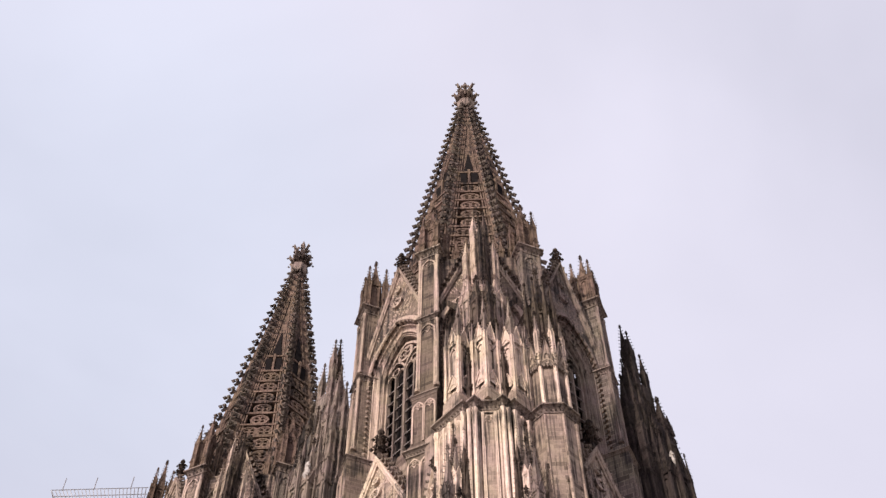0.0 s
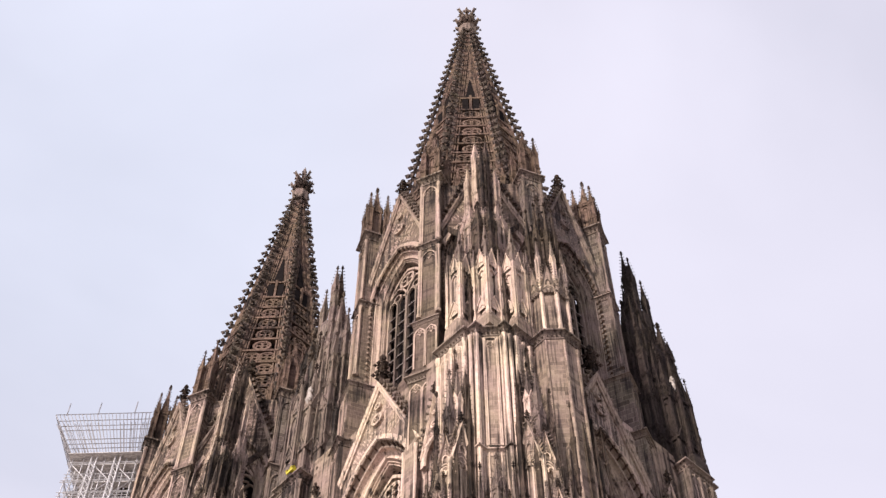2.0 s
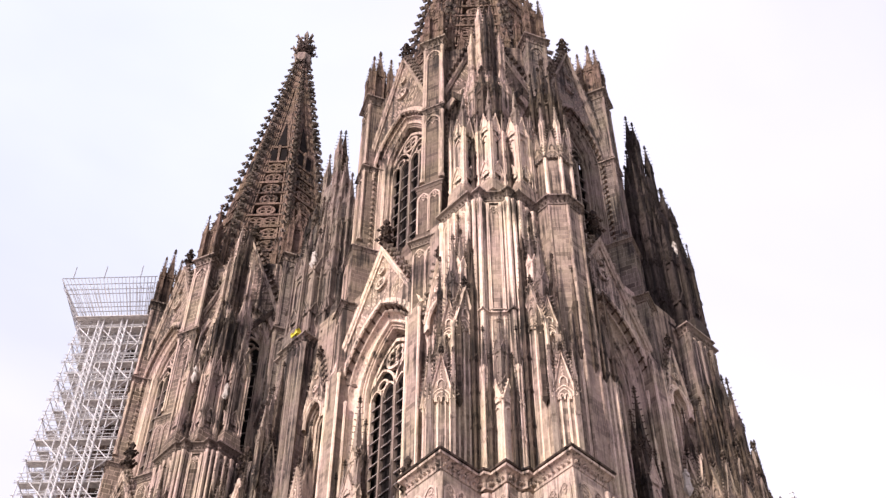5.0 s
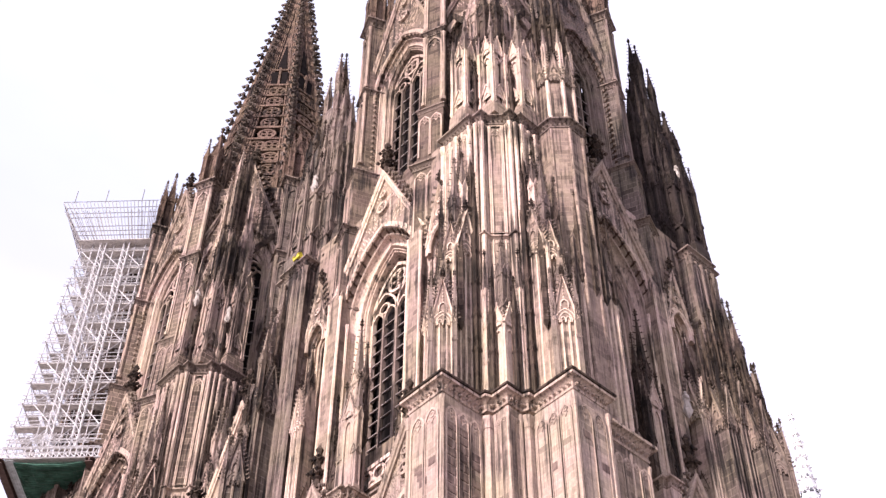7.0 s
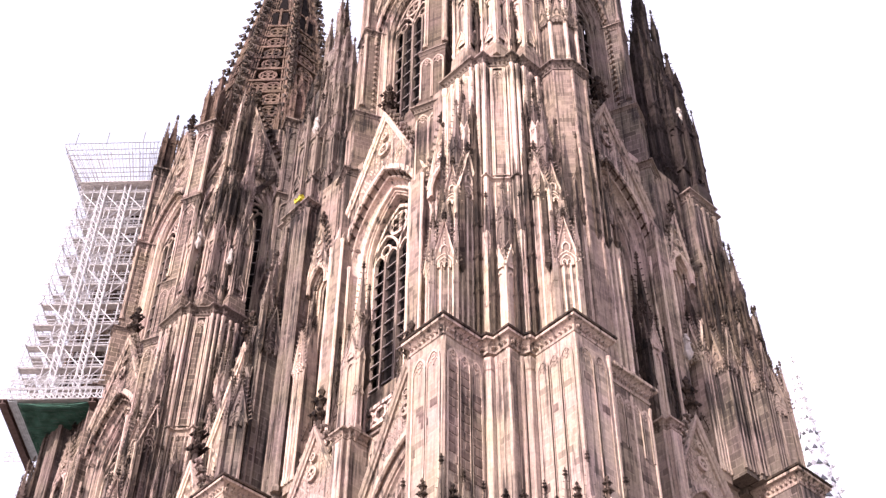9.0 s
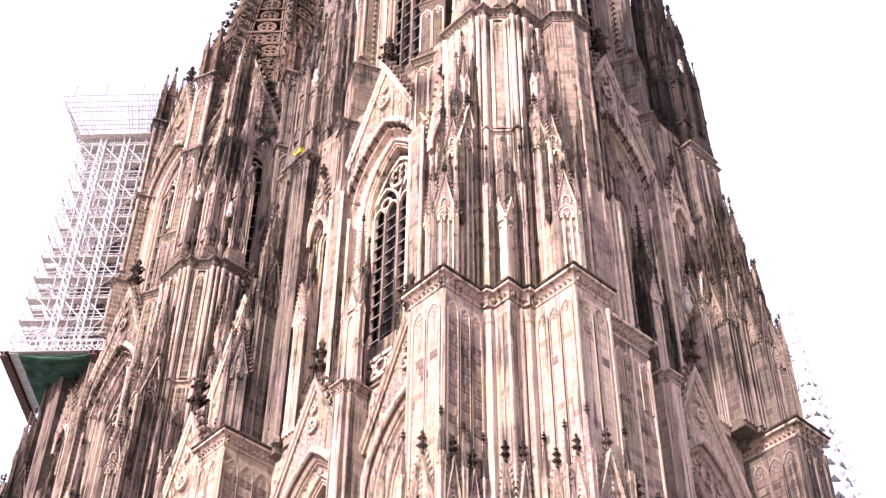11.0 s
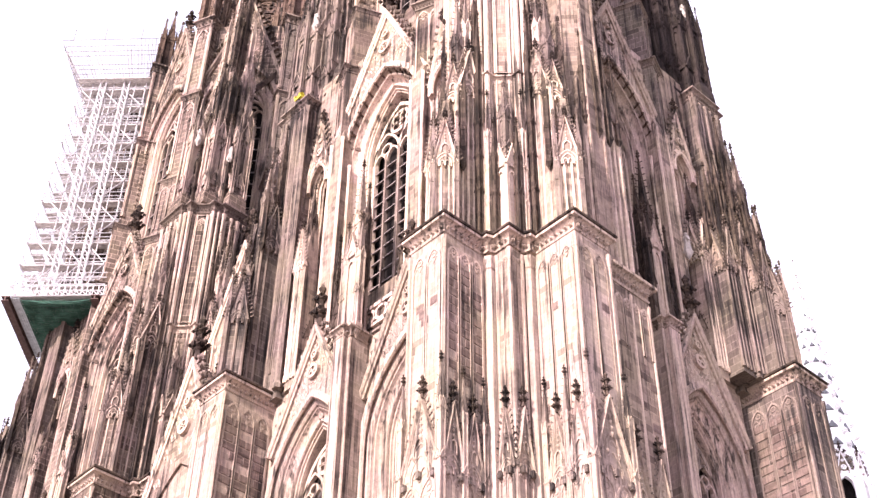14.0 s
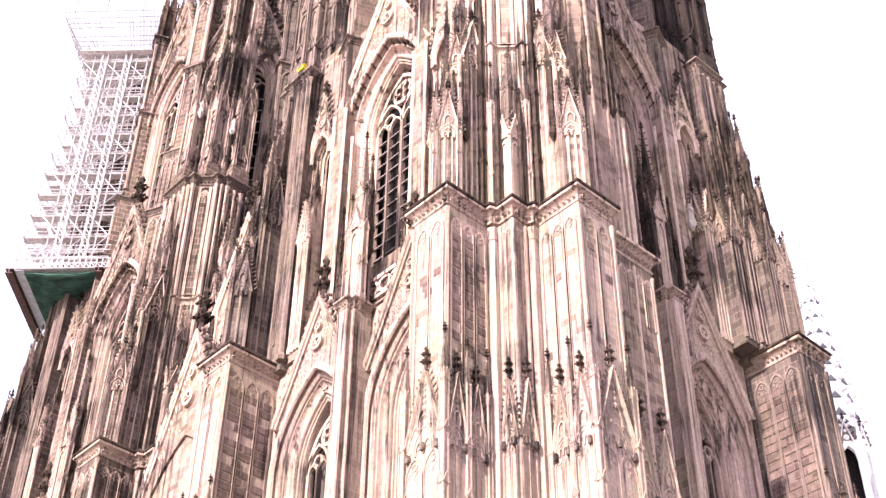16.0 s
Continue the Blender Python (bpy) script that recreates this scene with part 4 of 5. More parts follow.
    top.turned([(0.95, 150.0), (1.1, 151.2), (1.15, 151.6), (0.8, 152.0), (0.45, 152.5), (0.38, 153.2), (0.6, 153.5), (0.36, 153.9), (0.3, 155.0), (0.5, 155.4), (0.3, 155.8), (0.2, 157.0), (0.34, 157.5), (0.03, 158.9)], 8, turn=math.pi / 8)
    for k in range(8):
        top.join(PETAL, mv(0, 0, 153.0, 1.5, 45 * k + 22.5))
        top.join(LEAF, mv(0, 0, 153.6, 1.15, 45 * k))
        top.join(PETAL, mv(0, 0, 155.4 + 0.4 * (k % 2), 1.35 - 0.4 * (k % 2), 45 * k))
    part("spire_finial", top, GRIMY_SHADED_TRIM, sp, "great stone cross-flower of two tiers of leaves")


spire(tower)


def lower_corner(C):
    """Two buttresses and the angle between them, below the second cornice."""
    for mirror in (0, 1):
        B = C @ SWAP if mirror else C
        b = part("corner_buttress", Shape().box(-10.0, -14.4, 0, -7.65, -10.5, Z_A - 0.2), STONE, tower, at=B)
        for x, y in ((-10.0, -14.4), (-7.65, -14.4)):
            colonnette(b, x, y, 20, Z_A - 1.1, 0.12)
        bt = Shape()
        lancets(bt, -9.8, -7.85, 28, Z_A - 1.3, -14.4, 2, r=0.06)
        lancets(bt, 11.9, 14.2, 28, Z_A - 1.3, 0.0, 3, m=Matrix.Translation((-10.0, 0, 0)) @ rz(-90), r=0.06)
        lancets(bt, -14.2, -11.2, 28, Z_A - 1.3, 0.0, 3, m=Matrix.Translation((-7.65, 0, 0)) @ rz(90), r=0.06)
        part("blind_tracery", bt, TRIM, b)
        # gabled tabernacles low on its sides
        gable(tower, -8.85, -14.62, 32.2, 1.28, 4.0, B, 0.19, 1.3, skirt=13)
        for y, w, h in ((-13.92, 0.64, 3.5), (-12.72, 0.6, 3.4)):
            gable(tower, 0, -0.2, 32.2, w, h, B @ Matrix.Translation((-10.0, y, 0)) @ rz(-90), 0.17, 1.15, skirt=13)
        for x in (-10.1, -7.6):
            pinnacle(tower, x, -14.6, 26, 0.36, 9.6, 2.0, base=B)
        for y in (-13.3, -12.05):
            pinnacle(tower, -10.15, y, 26, 0.3, 9.4, 2.0, base=B)
    a = Shape().prism([(-8.5, -8.5), (-8.5, -11.2), (-10.6, -11.2), (-10.6, -11.45), (-11.45, -11.45), (-11.45, -10.6), (-11.2, -10.6), (-11.2, -8.5)], 0, Z_A)
    ap = part("corner_pier", a, STONE, tower, at=C)
    for x, y, r in ((-10.2, -11.55, 0.26), (-11.55, -10.2, 0.26), (-10.6, -11.45, 0.1), (-11.45, -10.6, 0.1), (-11.45, -11.45, 0.12)):
        colonnette(ap, x, y, 20, Z_A - 1.0, r)
    ct = Shape()
    lancets(ct, -11.4, -10.65, 28, Z_A - 1.2, -11.45, 2, r=0.04)
    lancets(ct, 10.65, 11.4, 28, Z_A - 1.2, -11.45, 2, m=rz(-90), r=0.04)
    part("blind_tracery", ct, TRIM, ap)
    for x, y, t in ((-11.02, -11.45, 0), (-11.45, -11.02, -90)):
        gable(tower, 0, -0.18, 32.9, 0.5, 3.2, C @ Matrix.Translation((x, y, 0)) @ rz(t), 0.16, 1.2, skirt=12)
    path = [(-7.65, -10.5), (-7.65, -14.4), (-10.0, -14.4), (-10.0, -11.85), (-10.42, -11.85), (-10.55, -11.5), (-11.5, -11.5), (-11.5, -10.55), (-11.85, -10.42), (-11.85, -10.0), (-14.4, -10.0), (-14.4, -7.65), (-10.5, -7.65)]
    part("corner_cornice", cornice_shape(path, Z_A + 0.05, 0.46), NORTH_TRIM, tower, at=C)
    cap = Shape()
    cap.sweep(path, [(-0.3, 0.0), (0.4, 0.0), (0.42, 0.1), (0.3, 0.22), (-0.3, 0.45)], flat=True, at=Z_A + 0.06)
    part("cornice_cap", cap, DARK, tower, at=C)


# plan of the angle pier: two arms, a stepped corner on each, a narrow slanting face between
ARMS = [(-6.9, -8.4), (-6.9, -11.5), (-9.25, -11.5), (-9.25, -11.22), (-9.98, -11.22), (-9.98, -10.78), (-10.78, -9.98), (-11.22, -9.98), (-11.22, -9.25), (-11.5, -9.25), (-11.5, -6.9), (-8.4, -6.9)]
Z_M = 59.5  # the band that divides the angle pier


def side_tabernacle(B, inner=False):
    """The buttress that stands on the ledge: gabled side, a tabernacle set cornerwise before it, slender pinnacles."""
    st = part("ledge_buttress", Shape().box(-9.35, -12.95, Z_A, -8.35, -11.3, 58.6).loft([[(-9.35, -12.95, 58.6), (-8.35, -12.95, 58.6), (-8.35, -11.3, 58.6), (-9.35, -11.3, 58.6)], [(-9.2, -12.1, 61.8), (-8.5, -12.1, 61.8), (-8.5, -11.3, 61.8), (-9.2, -11.3, 61.8)]]), STONE, tower, at=B)
    for x, y, r in ((-9.35, -12.95, 0.12), (-9.37, -12.55, 0.07), (-9.37, -12.15, 0.07), (-9.37, -11.75, 0.07), (-9.36, -11.42, 0.11), (-8.35, -12.3, 0.09), (-8.35, -12.75, 0.09)):
        colonnette(st, x, y, Z_A + 0.2, 57.6, r)
    # gable on the buttress's open side
    gable(tower, 0, -0.16, 57.6, 0.82, 3.6, B @ (Matrix.Translation((-8.34, -12.12, 0)) @ rz(90) if inner else Matrix.Translation((-9.36, -12.12, 0)) @ rz(-90)), 0.24, 1.0)
    T = B @ Matrix.Translation((-8.85, -13.3, 0)) @ rz(-45)
    tb = part("tabernacle", Shape().box(-0.5, -0.5, Z_A + 0.2, 0.5, 0.5, 51.8).loft([[(-0.5, -0.5, 51.8), (0.5, -0.5, 51.8), (0.5, 0.5, 51.8), (-0.5, 0.5, 51.8)], [(-0.15, -0.15, 56.4), (0.15, -0.15, 56.4), (0.15, 0.15, 56.4), (-0.15, 0.15, 56.4)]]), STONE, tower, at=T)
    for x, y, r in ((-0.52, -0.52, 0.12), (0.52, -0.52, 0.12), (-0.2, -0.52, 0.075), (0.18, -0.52, 0.075), (-0.52, 0.0, 0.09), (0.52, 0.0, 0.09), (-0.52, 0.5, 0.11), (0.52, 0.5, 0.11)):
        colonnette(tb, x, y, Z_A + 0.3, 51.4, r)
    for a in (0, 90, -90):
        gable(tower, 0, -0.66, 51.1, 0.66, 3.3, T @ rz(a), 0.22, 0.9)
    for x, y in ((-0.62, -0.62), (0.62, -0.62)):
        pinnacle(tower, x, y, Z_A + 0.3, 0.26, 6.0, 2.0, GRIMY_SHADED_TRIM, base=T)
    pinnacle(tower, 0, 0.05, 52.4, 0.62, 2.6, 2.4, GRIMY_SHADED_TRIM, base=T)
    # upper tier
    U = B @ Matrix.Translation((-8.85, -12.75, 0)) @ rz(-45)
    gable(tower, 0, -0.42, 56.6, 0.58, 3.1, U, 0.22, 0.9)
    for x in (-0.55, 0.55):
        pinnacle(tower, x, -0.4, 51.6, 0.28, 5.4, 2.6, DARK, base=U)
        pinnacle(tower, x, 0.35, 57.4, 0.3, 3.6, 3.0, DARK, base=U)
    pinnacle(tower, -8.85, -12.45, 58.4, 0.62, 3.4, 4.0, GRIMY_SHADED_TRIM, base=B)
    pinnacle(tower, -9.3, -11.55, 58.0, 0.34, 6.8, 3.2, DARK, base=B)
    pinnacle(tower, -8.6, -11.75, 61.2, 0.4, 4.2, 3.4, DARK, base=B)
    pinnacle(tower, -9.05, -12.0, 61.0, 0.5, 2.6, 3.0, base=B)
    # slim shafts in the angle beside the pier
    colonnette(tower, -9.66, -11.4, Z_A + 0.2, Z_B - 1.0, 0.13, B)
    pinnacle(tower, -10.15, -11.45, Z_A + 0.2, 0.3, 8.0, 2.8, base=B)
    pinnacle(tower, -9.62, -11.62, 46.6, 0.34, 14.6, 3.4, DARK, base=B)


def middle_corner(C, where):
    """Third storey: an angle pier with a narrow slanting face between two stepped arms, tabernacles on the ledge before it."""
    d = part("angle_pier", Shape().prism(ARMS, Z_A - 0.3, Z_B - 0.2), STONE, tower, at=C)
    for x, y, r in ((-6.9, -11.5, 0.2), (-7.5, -11.5, 0.1), (-8.05, -11.52, 0.14), (-8.6, -11.5, 0.1), (-9.25, -11.5, 0.15), (-9.45, -11.22, 0.07), (-9.98, -11.22, 0.15), (-9.98, -10.9, 0.08), (-10.13, -10.63, 0.07)):
        for u, v in ((x, y), (y, x)):
            colonnette(d, u, v, Z_A + 0.2, Z_B - 1.0, r)
    slant = Matrix.Translation((-10.38, -10.38, 0)) @ rz(-45)  # the slanting face, its outside towards -y
    panel = Shape()
    for w in (0.44, 0.34):
        panel.sweep([(-w, Z_M + 0.3), (-w, Z_B - 1.1), (w, Z_B - 1.1), (w, Z_M + 0.3)], rect(-0.04, -0.1, 0.04, 0.05), closed=True)
    lancets(panel, -0.34, 0.34, Z_B - 2.2, Z_B - 1.2, -0.02, 1, r=0.05)
    part("slant_panel", panel, TRIM, d, at=slant)
    bt = Shape()
    for m in (None, rz(-90)):
        x0, x1 = (-9.1, -7.1) if m is None else (7.1, 9.1)
        lancets(bt, x0, x1, Z_M + 0.4, Z_B - 1.2, -11.5, 3, m=m, r=0.06)
        lancets(bt, x0, x1, 48, Z_M - 0.6, -11.5, 3, m=m, r=0.06)
        x0, x1 = (-9.88, -9.4) if m is None else (9.4, 9.88)
        lancets(bt, x0, x1, Z_M + 0.4, Z_B - 1.2, -11.22, 1, m=m, r=0.05)
    part("blind_tracery", bt, TRIM, d)
    part("pier_band", cornice_shape(ARMS[3:9], Z_M, 0.3, bosses=False), NORTH_TRIM, d)
    part("angle_cornice", cornice_shape([(-6.9, -8.6), *ARMS[1:-1], (-8.6, -6.9)], Z_B, 0.42), GRIMY_SHADED_TRIM, tower, at=C)
    for mirror in (0, 1):
        side_tabernacle(C @ SWAP if mirror else C, (where, mirror) in (("se", 1), ("nw", 0)))
    # stepped pinnacle before the slanting face
    pinnacle(tower, -10.85, -10.85, Z_A + 0.2, 0.92, 5.2, 2.0, base=C)
    pinnacle(tower, -10.75, -10.75, 51.2, 0.56, 4.6, 2.2, GRIMY_SHADED_TRIM, base=C)
    for x, y, h in ((-11.45, -10.6, 5.8), (-10.6, -11.45, 5.8)):
        pinnacle(tower, x, y, Z_A + 0.2, 0.32, h, 2.4, DARK, base=C)


def turret(C, where):
    """The cluster of pinnacles that stands before each slanting side of the octagon."""
    if where == "ne":  # behind the octagon
        pinnacle(tower, -8.6, -8.6, Z_B, 2.0, 17.0, 4.4, DARK, base=C)
        pinnacle(tower, -8.65, -8.65, 86, 1.05, 11.0, 3.6, DARK, base=C)
        return
    for x, y in ((-11.0, -8.45), (-10.0, -10.0), (-8.45, -11.0)):
        pinnacle(tower, x, y, Z_B + 0.3, 1.12, 7.6, 0.6, TRIM, base=C)
        pinnacle(tower, x, y, Z_B + 8.0, 0.46, 2.6, 3.0, GRIMY_SHADED_TRIM, base=C)
        part("pinnacle_foot", cached("foot", lambda: Shape().loft([[(-0.78, -0.78, 0), (0.78, -0.78, 0), (0.78, 0.78, 0), (-0.78, 0.78, 0)], [(-0.74, -0.74, 1.1), (0.74, -0.74, 1.1), (0.74, 0.74, 1.1), (-0.74, 0.74, 1.1)], [(-0.52, -0.52, 1.9), (0.52, -0.52, 1.9), (0.52, 0.52, 1.9), (-0.52, 0.52, 1.9)]])), STONE, tower, at=C @ mv(x, y, Z_B))
        for dx, dy in ((-1, -1), (1, -1), (-1, 1)):
            pinnacle(tower, x + dx * 0.6, y + dy * 0.6, Z_B + 1.4, 0.24, 6.4, 2.4, TRIM, base=C)
    for x, y in ((-10.75, -9.1), (-9.1, -10.75)):  # shafts in the gaps, the gaps' shade put into their dark colour
        pinnacle(tower, x, y, Z_B + 0.3, 0.5, 4.6, 1.8, DARK, base=C)
    mixed = {"sw": (OCTAGON_TRIM, DARK), "nw": (TRIM, GRIMY_SHADED_TRIM)}.get(where, (DARK, DARK))
    for x, y in ((-9.9, -7.6), (-7.6, -9.9)):
        pinnacle(tower, x, y, Z_B + 0.6, 1.2, 10.0, 3.6, mixed[0], base=C)
    for i, (x, y, z) in enumerate(((-9.7, -8.3, 79), (-8.3, -9.7, 79), (-10.1, -9.5, 77), (-9.5, -10.1, 77), (-9.3, -7.5, 80), (-7.5, -9.3, 80))):
        pinnacle(tower, x, y, Z_B + 0.5, 0.75, z + 7.4 - Z_B, 2.6, mixed[i // 2 % 2], base=C)
    # centre shaft kept dark so its colour gives the shaded gaps
    pinnacle(tower, -8.6, -8.6, Z_B, 1.3, 17.0, 2.4, DARK, base=C)
    for x, y, z, m in ((-9.25, -8.75, 90.4, 0), (-8.75, -9.25, 89.4, 1), (-9.2, -8.1, 88.2, 1), (-8.1, -9.2, 88.6, 0), (-9.75, -8.95, 85.6, 1), (-8.95, -9.75, 85.2, 1), (-9.55, -9.55, 86.6, 0)):
        pinnacle(tower, x, y, 76.0, 0.44, z - 76.0, 2.6, mixed[m], base=C)
    if where in ("se", "nw"):
        Q = C if where == "se" else C @ SWAP
        part("turret_flank", Shape().turned([(1.3, Z_B), (1.3, 78), (0.9, 80), (0.9, 87), (0.5, 90)], 8, -9.3, -7.1, math.pi / 8), DARK if where == "se" else GRIMY_SHADED, tower, at=Q)
        for x, y in ((-10.05, -6.75), (-10.85, -7.5)):
            pinnacle(tower, x, y, Z_B + 0.3, 1.0, 7.4, 4.6, TRIM, base=Q)
            pinnacle(tower, x + 0.1, y - 0.45, Z_B + 1.2, 0.24, 6.4, 2.4, TRIM, base=Q)
        for x, y, z, w in ((-10.2, -6.3, 84, 0.6), (-10.0, -7.3, 87, 0.7), (-9.3, -6.2, 88, 0.6), (-10.5, -7.2, 82, 0.5), (-9.4, -7.0, 91, 0.7), (-9.8, -6.7, 89.5, 0.4), (-10.3, -7.9, 85, 0.5)):
            pinnacle(tower, x, y, z - 9, w, 9.0, 3.0, mixed[1], base=Q)
        part("turret_core", Shape().turned([(2.1, Z_B), (2.1, 79), (1.6, 80), (1.6, 86), (1.0, 88), (0.9, 92)], 8, -8.9, -8.9, math.pi / 8).turned([(2.6, Z_B), (2.4, 82), (1.7, 86), (0.8, 90)], 8, -7.7, -7.7, math.pi / 8), DARK if where == "se" else GRIMY_SHADED, tower, at=C)
        for q, z, r in ((0, 76, 1.9), (1, 78, 1.9), (2, 75, 2.0), (3, 77, 2.0), (4, 79, 1.6), (5, 80, 1.6)):
            a = math.pi * (0.75 + q / 4)
            pinnacle(tower, -8.9 + r * math.cos(a), -8.9 + r * math.sin(a), z, 0.55, 4.0, 3.0, mixed[0], base=C)
            pinnacle(tower, -8.9 + 0.75 * r * math.cos(a + 0.4), -8.9 + 0.75 * r * math.sin(a + 0.4), z + 5, 0.5, 4.0, 3.0, DARK, base=C)
    if where != "sw":
        pinnacle(tower, -9.85, -9.85, Z_B + 0.5, 1.1, 15.6, 3.4, DARK, base=C)
        pinnacle(tower, -10.35, -10.35, Z_B + 0.5, 0.8, 9.5, 4.0, DARK, base=C)
    pinnacle(tower, -8.65, -8.65, 86, 0.62, 12.0 if where == "se" else 11.0, 3.6, DARK, base=C)
    for x, h in ((-8.3, 9.4), (-8.1, 7.0), (-7.75, 5.0)) if where == "se" else ():
        pinnacle(tower, x, x, 84, 0.5, h, 3.0, DARK, base=C)
    for x, y, h in ((-9.0, -8.75, 8.6), (-8.75, -9.0, 7.6), (-8.35, -8.95, 6.0), (-8.95, -8.35, 6.4)):
        pinnacle(tower, x, y, 85.0, 0.36, h, 2.2, mixed[0] if h < 7 else DARK, base=C)
    for i, (x, y, z) in enumerate(((-9.5, -8.0, 87), (-8.0, -9.5, 87), (-9.45, -9.45, 88), (-8.9, -7.5, 84), (-7.5, -8.9, 84), (-9.2, -8.6, 91), (-8.6, -9.2, 91))):
        pinnacle(tower, x, y, Z_B + 4, 0.5, z + 2.6 - Z_B, 2.4, mixed[i // 2 % 2], base=C)
    # flying struts from the turret to the octagon
    for mirror in (0, 1):
        B = C @ SWAP if mirror else C
        st = Shape()
        st.loft([[(-8.6, -8.2, 84.6), (-8.2, -8.6, 84.6), (-8.2, -8.6, 85.4), (-8.6, -8.2, 85.4)], [(-8.7, -4.6, 91.5), (-8.2, -4.6, 91.5), (-8.2, -4.6, 92.3), (-8.7, -4.6, 92.3)]])
        part("flying_strut", st, DARK, tower, at=B)


def stair_turret():
    """A many-sided stair turret on the south side, beside the corner."""
    def poly(r, cx=-6.2, cy=-11.93, n=8):
        return [(cx + r * math.cos(math.pi / 8 + 2 * math.pi * i / n), cy + r * math.sin(math.pi / 8 + 2 * math.pi * i / n)) for i in range(n)]
    s = part("stair_turret", Shape().prism(poly(1.52), Z_A - 1, Z_B), STONE, tower)
    for x, y in poly(1.52):
        colonnette(s, x, y, Z_A + 0.2, Z_B - 0.9, 0.12, material=STONE)
    part("turret_cornice", cornice_shape(poly(1.54)[::-1], Z_B + 0.1, 0.42, closed=True), GRIMY_SHADED_TRIM, s)
    ft = part("stair_turret_foot", Shape().box(-7.3, -13.15, Z_A - 1, -4.15, -10.6, 59.6).loft([[(-7.3, -13.15, 59.6), (-4.15, -13.15, 59.6), (-4.15, -10.6, 59.6), (-7.3, -10.6, 59.6)], [(-7.0, -12.9, 61.0), (-4.9, -12.9, 61.0), (-4.9, -10.8, 61.0), (-7.0, -10.8, 61.0)]]), STONE, tower)
    for x, r in ((-6.85, 0.12), (-6.4, 0.08), (-6.0, 0.12), (-5.5, 0.08), (-5.1, 0.12), (-4.6, 0.08), (-4.17, 0.14)):
        colonnette(ft, x, -13.15, Z_A - 0.8, 58.4, r)
    for x in (-6.42, -5.55, -4.65):
        gable(tower, x, -13.3, 58.0, 0.42, 2.6, rz(0), 0.2, 0.8, GRIMY_SHADED_TRIM)
    for x, y, z, h in ((-4.2, -13.2, 56.5, 4.0), (-5.1, -13.3, 56.0, 4.4), (-6.0, -13.3, 56.0, 4.4), (-6.9, -13.2, 56.5, 4.0), (-4.3, -12.3, 59.0, 3.6), (-4.9, -13.0, 59.4, 4.0), (-4.4, -11.4, 59.0, 4.6)):
        pinnacle(tower, x, y, z, 0.34, h, 3.0, DARK)
    u = part("upper_stair_turret", Shape().prism(poly(1.25), Z_B, 78), STONE, tower)
    for x, y in poly(1.3):
        colonnette(u, x, y, Z_B + 0.3, 77.6, 0.15)
        pinnacle(tower, x, y, 76.8, 0.34, 3.0, 2.4, TRIM)
    for i in range(8):
        t = rz(90 + 45 * i)
        gable(tower, 0, -1.36, 75.8, 0.52, 3.2, Matrix.Translation((-6.2, -11.93, 0)) @ t, 0.24, 0.9, GRIMY_SHADED_TRIM)
    pinnacle(tower, -6.2, -11.93, 78, 1.4, 5.0, 6.6, DARK)
    for x, y in poly(1.0):
        pinnacle(tower, x, y, 79, 0.34, 5.0, 3.4, DARK)
    TONE["pale_stone"] = True
    TONE["pale_stone"] = False
    b = part("stair_block", Shape().box(-7.6, -14.1, 0, -4.5, -10.8, 44.9), STONE, tower)
    TONE["pale_stone"] = True
    for x in (-7.2, -5.85, -4.5):
        colonnette(b, x, -14.1, 20, 43.9, 0.09)
    bt = Shape()
    lancets(bt, -7.1, -4.6, 40.5, 43.7, -14.1, 4, r=0.06)
    part("blind_tracery", bt, TRIM, b)
    part("stair_cornice", cornice_shape([(-4.5, -10.9), (-4.5, -14.1), (-7.3, -14.1)], 45.2, 0.55), TRIM, b)
    for x, w in ((-6.7, 0.75), (-5.2, 0.7)):
        gable(tower, x, -14.3, 30.9, w, 3.8, rz(0), 0.18, 1.3, skirt=12)
    TONE["pale_stone"] = False


for name, C in CORNERS.items():
    # south-east corner: grimier copies also hold the shade it stands in
    TONE["soot_shade"] = name == "se"
    if name == "ne":
        part("rear_corner", Shape().box(-11.5, -11.5, 0, -8, -8, Z_B), STONE, tower, at=C)
    else:
        TONE["pale_stone"] = name != "se"
        lower_corner(C)
        TONE["pale_stone"] = False
        TONE["soot_shade"] = name != "sw"
        middle_corner(C, name)
    # near-black copies put this turret's shadow into its stone
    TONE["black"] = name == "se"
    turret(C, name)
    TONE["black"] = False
TONE["soot_shade"] = False
# the second tower is the first one's twin; the stair turret stands on the south tower alone
twin = copy_thing(tower, pose(0, SPACING, 0))
for ob in twin.children_recursive:  # its stone has weathered browner
    old = ob.data.materials[0].name
    new_stone = {"sandstone": NORTH, "sandstone_lit_moulding": NORTH_TRIM, "cleaned_sandstone": NORTH, "cleaned_moulding": NORTH_TRIM, "octagon_sandstone": NORTH, "octagon_moulding": NORTH_TRIM}.get(old)
    if new_stone:
        ob.material_slots[0].link = "OBJECT"
        ob.material_slots[0].material = new_stone
stair_turret()


